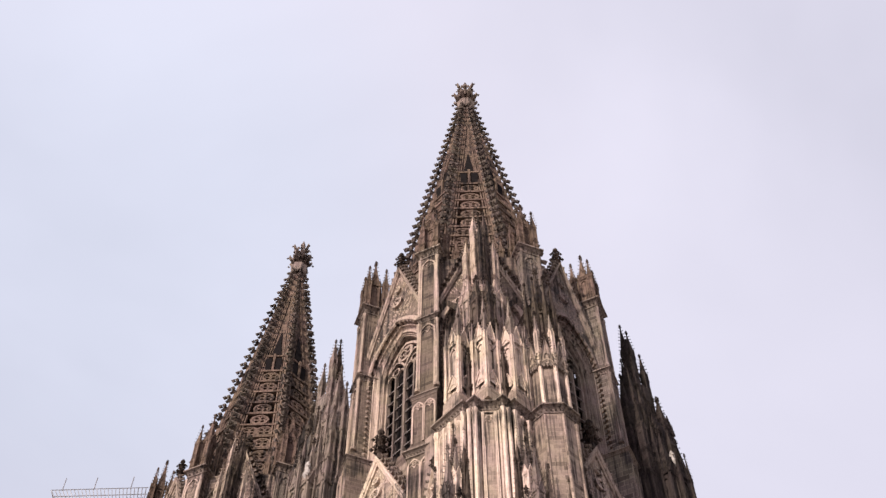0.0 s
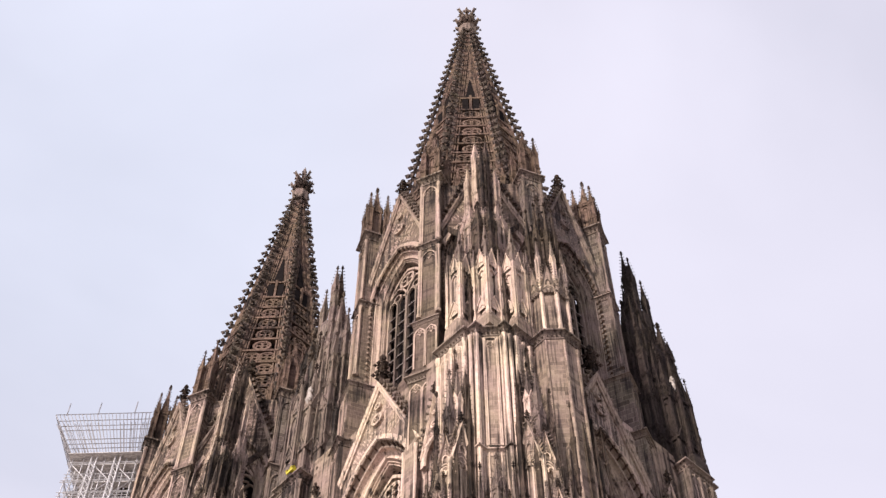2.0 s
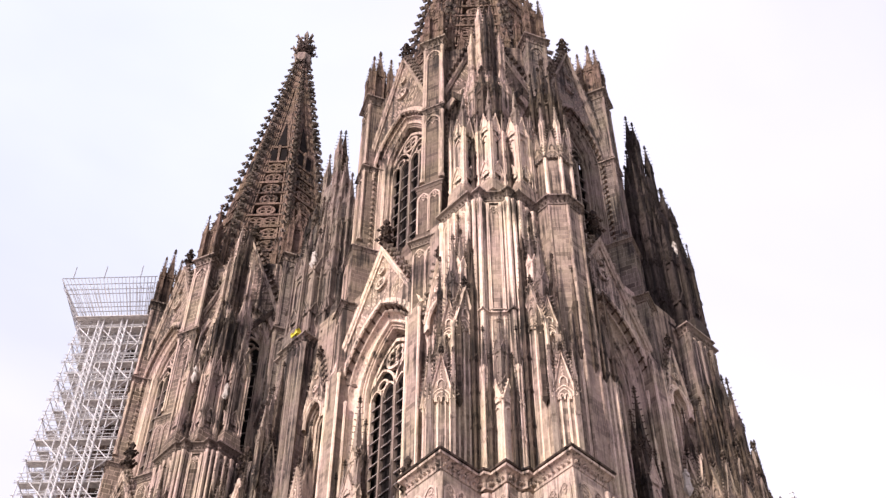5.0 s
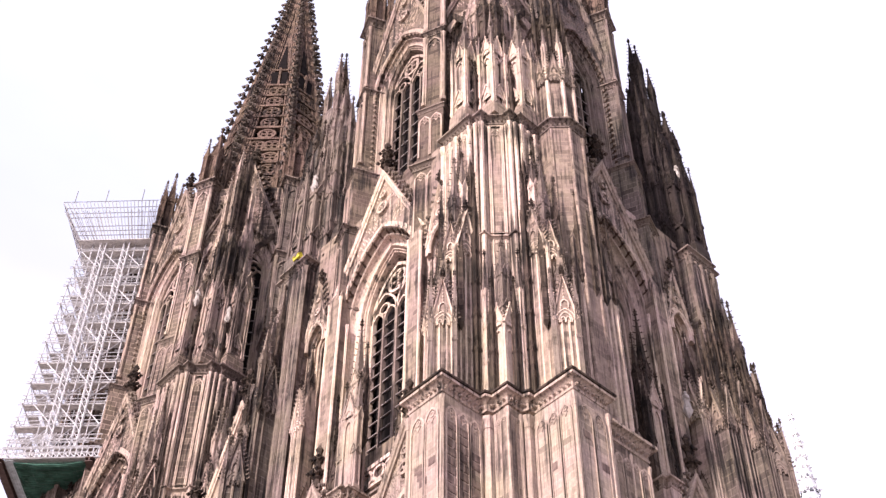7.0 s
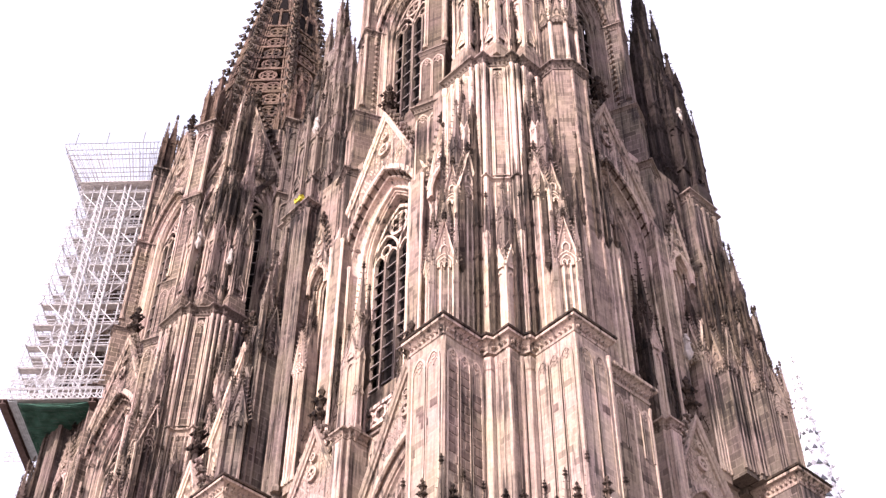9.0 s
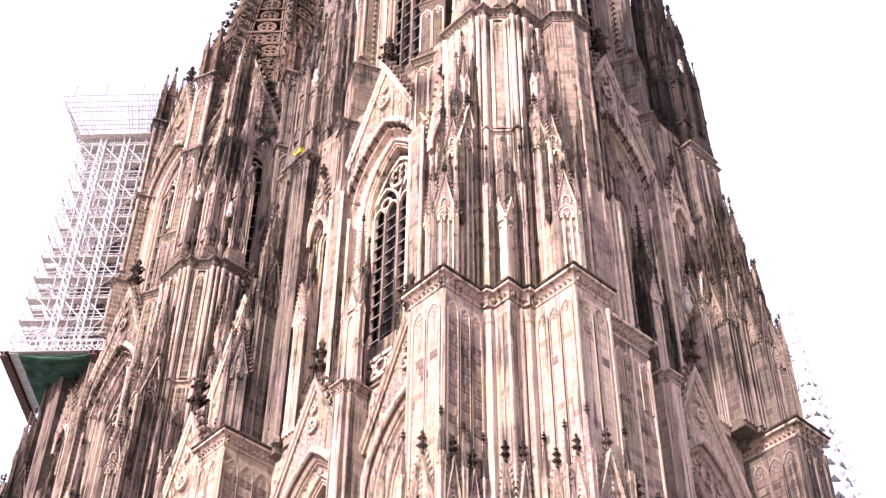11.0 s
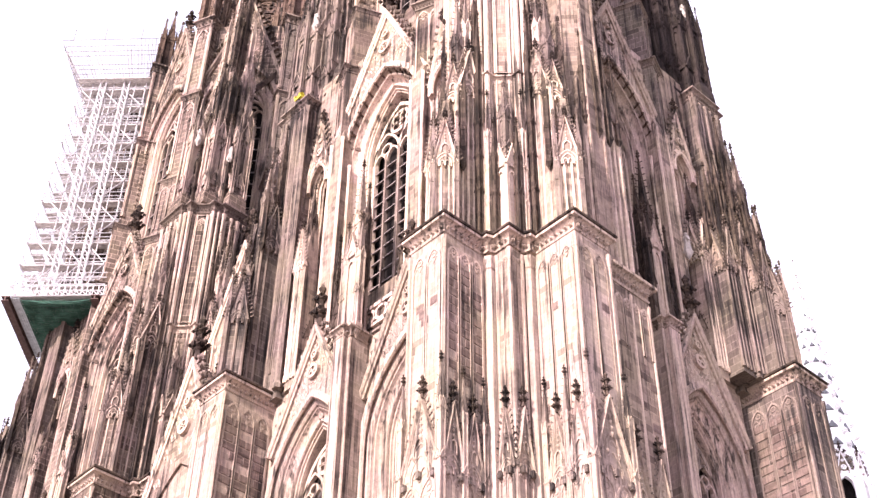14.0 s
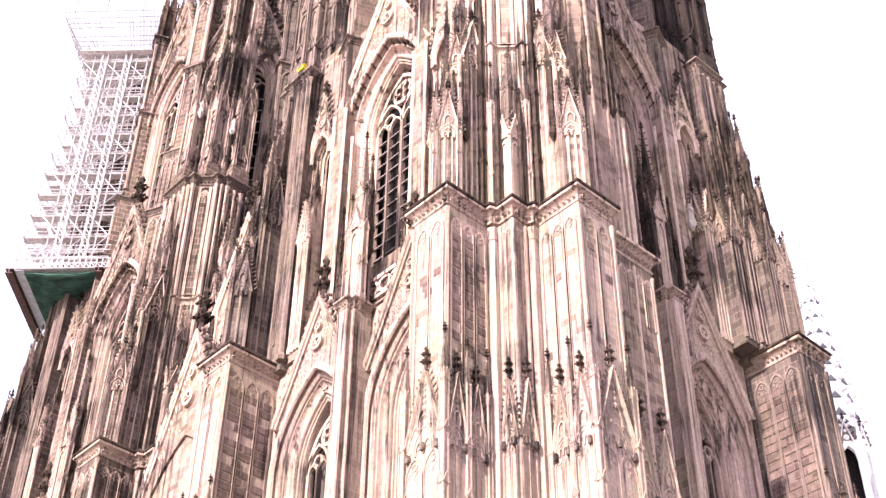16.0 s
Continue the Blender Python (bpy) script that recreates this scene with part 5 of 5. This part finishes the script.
def south_east_ledge():
    """Gabled tabernacles in a row before the far angle pier, dark pinnacles crowding over them."""
    for x, y, z, w in ((6.35, -12.0, 54.6, 0.62), (7.45, -12.25, 55.4, 0.66), (8.0, -13.1, 53.6, 0.5)):
        tb = part("tabernacle", Shape().box(x - 0.8 * w, y - 0.45, Z_A, x + 0.8 * w, y + 0.7, z).loft([[(x - 0.8 * w, y - 0.45, z), (x + 0.8 * w, y - 0.45, z), (x + 0.8 * w, y + 0.7, z), (x - 0.8 * w, y + 0.7, z)], [(x - 0.1, y + 0.3, z + 4.2), (x + 0.1, y + 0.3, z + 4.2), (x + 0.1, y + 0.6, z + 4.2), (x - 0.1, y + 0.6, z + 4.2)]]), GRIMY_SHADED, tower)
        for dx in (-0.8 * w, -0.25 * w, 0.25 * w, 0.8 * w):
            colonnette(tb, x + dx, y - 0.47, Z_A + 0.3, z - 0.5, 0.075, material=GRIMY_SHADED_TRIM)
        gable(tower, x, y - 0.62, z - 0.7, w, 3.4, rz(0), 0.22, 0.9, GRIMY_SHADED_TRIM)
        gable(tower, 0, -0.12, z - 0.7, 0.55, 3.2, Matrix.Translation((x - 0.8 * w, y + 0.1, 0)) @ rz(-90), 0.22, 0.9, GRIMY_SHADED_TRIM)
        for dx, dy, h in ((-0.85 * w, -0.5, 2.2), (0.85 * w, -0.5, 2.2), (0.0, 0.1, 4.2), (-0.6 * w, 0.5, 3.8), (0.6 * w, 0.5, 4.4)):
            pinnacle(tower, x + dx, y + dy, z - 0.6, 0.3, h, 2.6, DARK)
    for x, y, z in ((6.2, -11.8, 57.4), (6.9, -11.75, 58.6), (7.5, -11.8, 59.4), (8.1, -12.3, 58.8), (5.6, -11.7, 56.2)):
        pinnacle(tower, x, y, z, 0.36, 2.6, 2.8, DARK)


south_east_ledge()


def ashlar(x0, x1, z0, z1, m, rows, seed, least=3):
    """Old dark blocks with pale joints on one side of a buttress."""
    rnd = random.Random(seed)
    h = (z1 - z0) / rows
    for r in range(rows):
        n = least + r % 2
        cuts = [x0 + (x1 - x0) * (i + (0 if i in (0, n) else rnd.uniform(-0.15, 0.15))) / n for i in range(n + 1)]
        for xa, xb in zip(cuts[:-1], cuts[1:]):
            if rnd.random() < 0.12:
                continue
            w = round((xb - xa - 0.07) * 8) / 8
            sh = cached(("ashlar", w, round(h, 2)), lambda: Shape().loft([[(-w / 2, 0, 0.035), (w / 2, 0, 0.035), (w / 2, 0, h - 0.035), (-w / 2, 0, h - 0.035)], [(-w / 2 + 0.03, -0.035, 0.06), (w / 2 - 0.03, -0.035, 0.06), (w / 2 - 0.03, -0.035, h - 0.06), (-w / 2 + 0.03, -0.035, h - 0.06)]]))
            part("ashlar_block", sh, BLOCK, tower, at=m @ mv((xa + xb) / 2, 0, z0 + r * h))


def odd_stones(x0, x1, z0, z1, m, n, seed):
    """Single darker stones let into a pale face."""
    rnd = random.Random(seed)
    sh = cached("odd_stone", lambda: Shape().loft([[(-0.24, 0, 0), (0.24, 0, 0), (0.24, 0, 0.46), (-0.24, 0, 0.46)], [(-0.22, -0.012, 0.02), (0.22, -0.012, 0.02), (0.22, -0.012, 0.44), (-0.22, -0.012, 0.44)]]))
    for i in range(n):
        part("odd_stone", sh, BLOCK, tower, at=m @ mv(rnd.uniform(x0, x1), 0, round(rnd.uniform(z0, z1) / 0.46) * 0.46, 1))


# south side of the two west-facing buttresses, west side of the far south-facing one
ashlar(-14.3, -11.8, 26, Z_A - 2.4, Matrix.Translation((0, -10.0, 0)), 34, 1)
ashlar(-14.3, -11.2, 26, Z_A - 2.4, Matrix.Translation((0, 7.65, 0)), 34, 2)
ashlar(-11.3, -10.2, 48, 70, Matrix.Translation((0, 6.9, 0)), 16, 8, 2)
ashlar(11.2, 14.3, 26, Z_A - 2.4, Matrix.Translation((7.65, 0, 0)) @ rz(-90), 34, 3)
odd_stones(-9.7, -7.9, 30, 44, Matrix.Translation((0, -14.41, 0)), 10, 4)
odd_stones(-7.2, -4.8, 30, 40, Matrix.Translation((0, -14.11, 0)), 16, 5)
odd_stones(7.9, 9.7, 30, 44, Matrix.Translation((-14.41, 0, 0)) @ rz(-90), 6, 6)
odd_stones(11.9, 14.1, 30, 44, Matrix.Translation((-10.01, 0, 0)) @ rz(-90), 8, 7)

# ---- the middle of the west front ----
front = thing("west_front", "sandstone west front with a tall traceried gable between the towers", "church facade")
WF = Matrix.Translation((0, SPACING / 2, 0)) @ rz(-90)
bay(front, 0, 2.4, 0, 26, 38.5, -5.9, 5.9, 50.5, 9.6, WF, orders=4, step=0.4, lights=4, louvre=0, hood_out=0.28, leafy=False)
FRONT_V = 12.1
gable(front, 0, -FRONT_V, 38.6, 5.2, 14.4, WF, 0.6, 3.6, A=4.0, zs=38.5)
part("gable_body", Shape().loft([[(-5.1, y, 38.7), (5.1, y, 38.7), (0, y, 52.7)] for y in (-FRONT_V + 0.35, -9.3)]), STONE, front, at=WF)
part("gable_pier", Shape().box(-5.9, -FRONT_V + 0.1, 0, -4.6, -9.3, 40.2), STONE, front, at=WF)
part("gable_pier", Shape().box(4.6, -FRONT_V + 0.1, 0, 5.9, -9.3, 40.2), STONE, front, at=WF)
gable(front, 0, -9.5, 49.5, 5.6, 15.0, WF, 0.62, 3.4)
part("front_cornice", cornice_shape([(5.9, -9.7), (-5.9, -9.7)], 46.0, 0.5), GRIMY_SHADED_TRIM, front, at=WF)

# ---- nave and crossing spire behind ----
nave = thing("nave", "long sandstone church nave under a steep dark roof", "church nave")
NY = SPACING / 2
part("nave_wall", Shape().box(9, NY - 7.6, 0, 115, NY + 7.6, 43), STONE, nave)
part("aisle_wall", Shape().box(9, NY - 21, 0, 115, NY + 21, 19), STONE, nave)
part("nave_roof", Shape().loft([[(6, NY - 7.9, 43), (6, NY + 7.9, 43), (6, NY, 60)], [(115, NY - 7.9, 43), (115, NY + 7.9, 43), (115, NY, 60)]]), SLATE, nave)

fl = thing("crossing_spire", "slender pale lead-clad crossing spire with rows of crockets and open lantern", "spire")
FX = 65.1
FLM = Matrix.Translation((FX, NY, 0))
# near-black core stands for shade inside the open lantern
part("lantern_core", Shape().turned([(1.5, 56), (1.5, 79)], 8, turn=math.pi / 8), VOID, fl, at=FLM)


def fl_r(z):
    return 0.10 * (106.5 - z)


part("spire_body", Shape().turned([(fl_r(79), 79), (0.12, 105.5)], 8, turn=math.pi / 8), LEAD, fl, at=FLM)
for k in range(8):
    G = FLM @ rz(45 * k + 22.5)
    part("lantern_post", Shape().turned([(0.4, 56), (0.4, 75), (0.6, 76), (0.6, 77)], 6, 0, -2.8), LEAD, fl, at=G)
    pinnacle(fl, 0, -3.2, 73, 0.6, 3.2, 3.6, LEAD, base=G)
    h = Shape()
    h.sweep(arch(0, 1.0, 75, None, 2.0, 6), rect(-0.2, -0.2, 0.25, 0.3), at=-2.6)
    part("lantern_arch", h, LEAD, fl, at=FLM @ rz(45 * k))
    gable(fl, 0, -2.8, 75.5, 1.15, 4.0, FLM @ rz(45 * k), 0.45, 1.2, LEAD, A=1.0, zs=75)
    for i in range(15):
        z = 79.5 + 25 * (i + 0.5) / 15
        part("crocket", LEAF, LEAD, fl, at=G @ mv(0, -fl_r(z) + 0.05, z, 0.72 - 0.3 * i / 15, -90))
    for i in range(9):
        z = 80.5 + 2.3 * i
        r = fl_r(z) * math.cos(math.pi / 8) + 0.05
        w = 0.62 * fl_r(z) * math.sin(math.pi / 8)
        part("lucarne", Shape().loft([[(-w, -r - 0.12, z), (w, -r - 0.12, z), (0, -r - 0.02, z + 1.2 * w + 0.25)], [(-w, -r + 0.4, z), (w, -r + 0.4, z), (0, -r + 0.4, z + 1.2 * w + 0.25)]]), SLATE, fl, at=FLM @ rz(45 * k))
top = finial_shape(3.6)
part("spire_finial", top, LEAD, fl, at=FLM @ mv(0, 0, 103.2))
part("star", Shape().turned([(0.05, 106.4), (0.1, 108.2)], 6).join(finial_shape(2.2), mv(0, 0, 107.2)), LEAD, fl, at=FLM)

# ---- scaffold on the far tower ----
sc = thing("scaffold", "tall hanging steel tube scaffold with plank decks and green netting", "scaffold")
SM = Matrix.Translation((0, 31.7, 0)) @ rz(45)   # local y runs outward from the tower, -x to the square


def tube(a, b, r=0.06, name="tube", material=None):
    a, b = Vector(a), Vector(b)
    q = (b - a).to_track_quat("Z", "X").to_matrix().to_4x4()
    s = Shape().loft([[tuple(q @ Vector((r * math.cos(t), r * math.sin(t), 0)) + p) for t in (0, 1.571, 3.142, 4.712)] for p in (a, b)])
    return part(name, s, material or STEEL, sc, at=SM)


def plank_deck(x0, x1, y0, y1, z, material=None):
    n = max(1, round((x1 - x0) / 0.32))
    w = (x1 - x0) / n
    sh = cached(("plank", round(w, 3), round(y1 - y0, 2)), lambda: Shape().box(0.01, 0, 0, w - 0.01, y1 - y0, 0.05))
    for i in range(n):
        part("plank", sh, material or PLANK, sc, at=SM @ mv(x0 + i * w, y0, z))


def lattice(xa, ya, xb, yb, z0, z1):
    """An upright of two tubes with rungs and diagonals."""
    up = tube((xa, ya, z0), (xa, ya, z1), 0.075, "lattice_upright")
    tube((xb, yb, z0), (xb, yb, z1), 0.075, "lattice_upright")
    n = int((z1 - z0) / 0.8)
    for i in range(n):
        z = z0 + i * 0.8
        tube((xa, ya, z), (xb, yb, z), 0.04, "rung")
        tube((xa, ya, z), (xb, yb, z + 0.8), 0.035, "lattice_brace")


SZ0, SZ1, LIFT = 72.4, 97.2, 2.4


def reach(z):
    """How far out the scaffold's outer row stands: it widens towards the platform."""
    return 16.0 + 1.15 * max(0.0, (SZ1 - z) / (SZ1 - SZ0))


for ya, yb in ((11.5, 12.0), (13.7, 14.2)):
    lattice(-4.75, ya, -4.75, yb, SZ0, SZ1)
for x in (-4.5, -3.2, 0.0, 3.2, 4.5):
    tube((x, 10.0, SZ0), (x, 10.0, SZ1), 0.06, "standard")
    tube((x, reach(SZ0), SZ0), (x, 16.0, SZ1), 0.06, "standard")
for y in (11.0, 12.0, 13.0, 14.0, 15.0):
    for x in (-4.5, -3.2, -1.6, 4.5):
        tube((x, y, SZ0), (x, y, SZ1), 0.05, "standard")
n_lift = int((SZ1 - SZ0) / LIFT) + 1
for i in range(n_lift):
    z = SZ0 + i * LIFT
    yo = reach(z)
    plank_deck(-4.45, -3.7, 9.8, yo if 1 <= i <= 4 else 13.4, z)
    plank_deck(-3.2, 4.4, yo - 0.9, yo, z)
    for x in (-4.55, -3.2):
        tube((x, 9.6, z), (x, yo + 0.35, z), 0.07, "ledger")
        tube((x, 9.6, z + 0.22), (x, yo + 0.35, z + 0.22), 0.05, "ledger")
    for y in (10.0, 12.0, 14.0, yo):
        tube((-4.8, y, z), (4.8, y, z), 0.055, "transom")
    if i < n_lift - 1:
        tube((-4.6, 9.8, z + 1.0), (-4.6, yo + 0.2, z + 1.0), 0.045, "guard_rail")
        tube((-4.6, 9.8, z + 0.55), (-4.6, yo + 0.2, z + 0.55), 0.04, "guard_rail")
        tube((-4.6, yo, z + 1.0), (4.6, yo, z + 1.0), 0.045, "guard_rail")
        for zz in (0.6, 1.2, 1.8):
            tube((-3.2, 9.8, z + zz), (-3.2, yo, z + zz), 0.04, "guard_rail")
        for y0, y1 in ((10.0, 12.0), (12.0, 14.0), (14.0, 16.0)):
            if (i + int(y0)) % 2 == 0:
                y0, y1 = y1, y0
            tube((-4.58, y0, z), (-4.58, y1, z + LIFT), 0.05, "brace")
            tube((-3.2, y1, z), (-3.2, y0, z + LIFT), 0.04, "brace")
        tube((-4.5 if i % 2 else 0.0, yo, z), (0.0 if i % 2 else -4.5, reach(z + LIFT), z + LIFT), 0.04, "brace")
# flaring crown with net and rails
for k in range(26):
    tube((-4.6, 9.5 + 0.26 * k, 97.2), (-5.9, 9.5 + 0.36 * k, 102.0), 0.045, "crown_post", TUBE_GREY)
    if k % 3:
        tube((-4.1, 9.5 + 0.26 * k, 97.2), (-5.1, 9.5 + 0.36 * k, 101.6), 0.04, "crown_post", TUBE_GREY)
for z, q in ((98.2, 0.22), (98.7, 0.32), (99.2, 0.42), (100.2, 0.62), (100.7, 0.72), (101.3, 0.84), (102.0, 1.0)):
    tube((-4.6 - 1.3 * q, 9.3, z), (-4.6 - 1.3 * q, 16.0 + 2.5 * q, z), 0.05, "crown_rail", TUBE_GREY)
    tube((-4.6 - 1.3 * q, 16.0 + 2.5 * q, z), (4.6 + 1.3 * q, 16.0 + 2.5 * q, z), 0.05, "crown_rail", TUBE_GREY)
    tube((4.6 + 1.3 * q, 9.3, z), (4.6 + 1.3 * q, 16.0 + 2.5 * q, z), 0.05, "crown_rail", TUBE_GREY)
for k in range(12):
    tube((4.6, 9.5 + 0.55 * k, 97.2), (5.9, 9.5 + 0.76 * k, 102.0), 0.045, "crown_post", TUBE_GREY)
for k in range(11):
    x = -4.6 + 0.92 * k
    tube((x, 16.0, 97.2), (x * 1.26, 18.5, 102.0), 0.045, "crown_post", TUBE_GREY)
plank_deck(-5.2, 4.6, 9.5, 16.3, 97.2)
for y in (11.0, 14.5, 17.5):
    tube((-5.8, y, 102.0), (-5.8, y, 103.8), 0.05, "mast", TUBE_GREY)
# base platform: edge truss, two steel beams, boards, and a green net slung under the planks
plank_deck(-6.4, 1.2, 9.3, 16.2, 69.85)
for x in (-6.6, 1.3):
    for z in (69.75, 70.2, 70.7):
        tube((x, 8.6, z), (x, 18.6, z), 0.06, "platform_rail")
    for k in range(22):
        y = 8.8 + 0.45 * k
        tube((x, y, 69.75), (x, y, 70.7), 0.05, "platform_post")
        tube((x, y, 69.75), (x, y + 0.45, 70.2), 0.035, "platform_truss")
for z in (71.2, 71.9, SZ0):
    for x in (-6.2, -5.4, -4.7):
        tube((x, 9.0, z), (x, 16.6, z), 0.05, "platform_rail")
for k in range(11):
    tube((-6.6, 9.2 + 0.75 * k, 70.7), (-4.7, 9.2 + 0.72 * k, SZ0), 0.05, "platform_strut")
    tube((-6.6, 9.2 + 0.75 * k, 69.8), (-4.7, 9.2 + 0.72 * k, SZ0 + 1.2), 0.04, "platform_strut")
for y in (9.4, 16.5):
    s = Shape().box(-6.7, y - 0.33, 69.62, 2.4, y + 0.33, 69.7).box(-6.7, y - 0.05, 69.3, 2.4, y + 0.05, 69.62).box(-6.7, y - 0.3, 69.24, 2.4, y + 0.3, 69.3)
    part("steel_beam", s, BEAM, sc, "rust-brown steel beam", at=SM)
for k in range(4):
    part("edge_board", Shape().box(-6.5, 15.42 + 0.19 * k, 69.6, 1.2, 15.58 + 0.19 * k, 69.65), BOARD, sc, at=SM)
net = Shape()
rnd = random.Random(9)
for k in range(40):  # open mesh of cords both ways, sagging between the beams
    y = 9.7 + 0.145 * k
    sag = 0.25 * math.sin(math.pi * k / 39)
    net.sweep([(-6.3 + 1.1 * i, 69.6 - sag * (0.4 + 0.6 * (i % 2)) - rnd.uniform(0, 0.07)) for i in range(8)], rect(-0.03, 0, 0.03, 0.085), at=y)
for r in range(42):
    x = -6.3 + 0.18 * r
    net.sweep([(9.7 + 0.8 * i, 69.57 - 0.25 * math.sin(math.pi * i / 7) - rnd.uniform(0, 0.07)) for i in range(8)], rect(-0.03, 0, 0.03, 0.08), at=0, m=Matrix.Translation((x, 0, 0)) @ Matrix(((0, 1, 0, 0), (1, 0, 0, 0), (0, 0, 1, 0), (0, 0, 0, 1))))
part("safety_net", net, NET, sc, "slack green safety net", at=SM)

# ---- small things ----
tarp = Shape()
for i in range(6):
    for j in range(4):
        h = [[0.25 * math.sin(1.7 * (i + a) + 2.3 * (j + b)) + 0.35 for b in (0, 1)] for a in (0, 1)]
        tarp.add([(0.22 * (i + a), 0.25 * (j + b), h[a][b]) for a, b in ((0, 0), (1, 0), (1, 1), (0, 1))], [(0, 1, 2, 3)])
tarp.box(0.05, 0.05, 0, 1.2, 0.9, 0.2)
yt = part("tarpaulin", tarp, YELLOW, None, at=mv(-11.9, 7.35, Z_B + 0.3, 0.8))
tagged(yt, "crumpled bright yellow tarpaulin on a stone ledge", "tarpaulin")


def figure(name, x, y, z, h, turn):
    """A plain pale figure on a bracket."""
    s = Shape()
    s.turned([(0.03 * h, -0.42 * h), (0.10 * h, -0.3 * h), (0.2 * h, -0.08 * h), (0.2 * h, 0)], 6, turn=turn)
    s.turned([(0.15 * h, 0.0), (0.17 * h, 0.08 * h), (0.12 * h, 0.4 * h), (0.15 * h, 0.66 * h), (0.12 * h, 0.76 * h), (0.05 * h, 0.81 * h), (0.075 * h, 0.88 * h), (0.05 * h, 0.97 * h), (0.02 * h, h)], 8, 0.02 * h, 0.01 * h, turn)
    for q in (-1, 1):
        s.loft([[(q * 0.15 * h + a, b, 0.7 * h) for a, b in ((-0.05, -0.05), (0.05, -0.05), (0.05, 0.05), (-0.05, 0.05))], [(q * 0.1 * h + a, b - 0.14 * h, 0.46 * h) for a, b in ((-0.05, -0.05), (0.05, -0.05), (0.05, 0.05), (-0.05, 0.05))]], m=Matrix.Rotation(turn, 4, "Z"))
    ob = part(name, s, PALE, None, at=mv(x, y, z))
    return tagged(ob, "pale weathered stone statue in a turret niche", "statue", "turret statues")


figure("statue", -11.25, 7.35, 79.3, 1.5, 0.3)
figure("statue", -11.25, SPACING - 9.2, 78.2, 1.4, 0.1)
figure("statue", -9.2, SPACING - 10.9, 76.4, 1.4, 0.6)
figure("statue", 8.1, -11.15, 80.2, 1.4, 0.2)
figure("statue", 3.9, -11.3, 54.6, 1.5, 0.2)
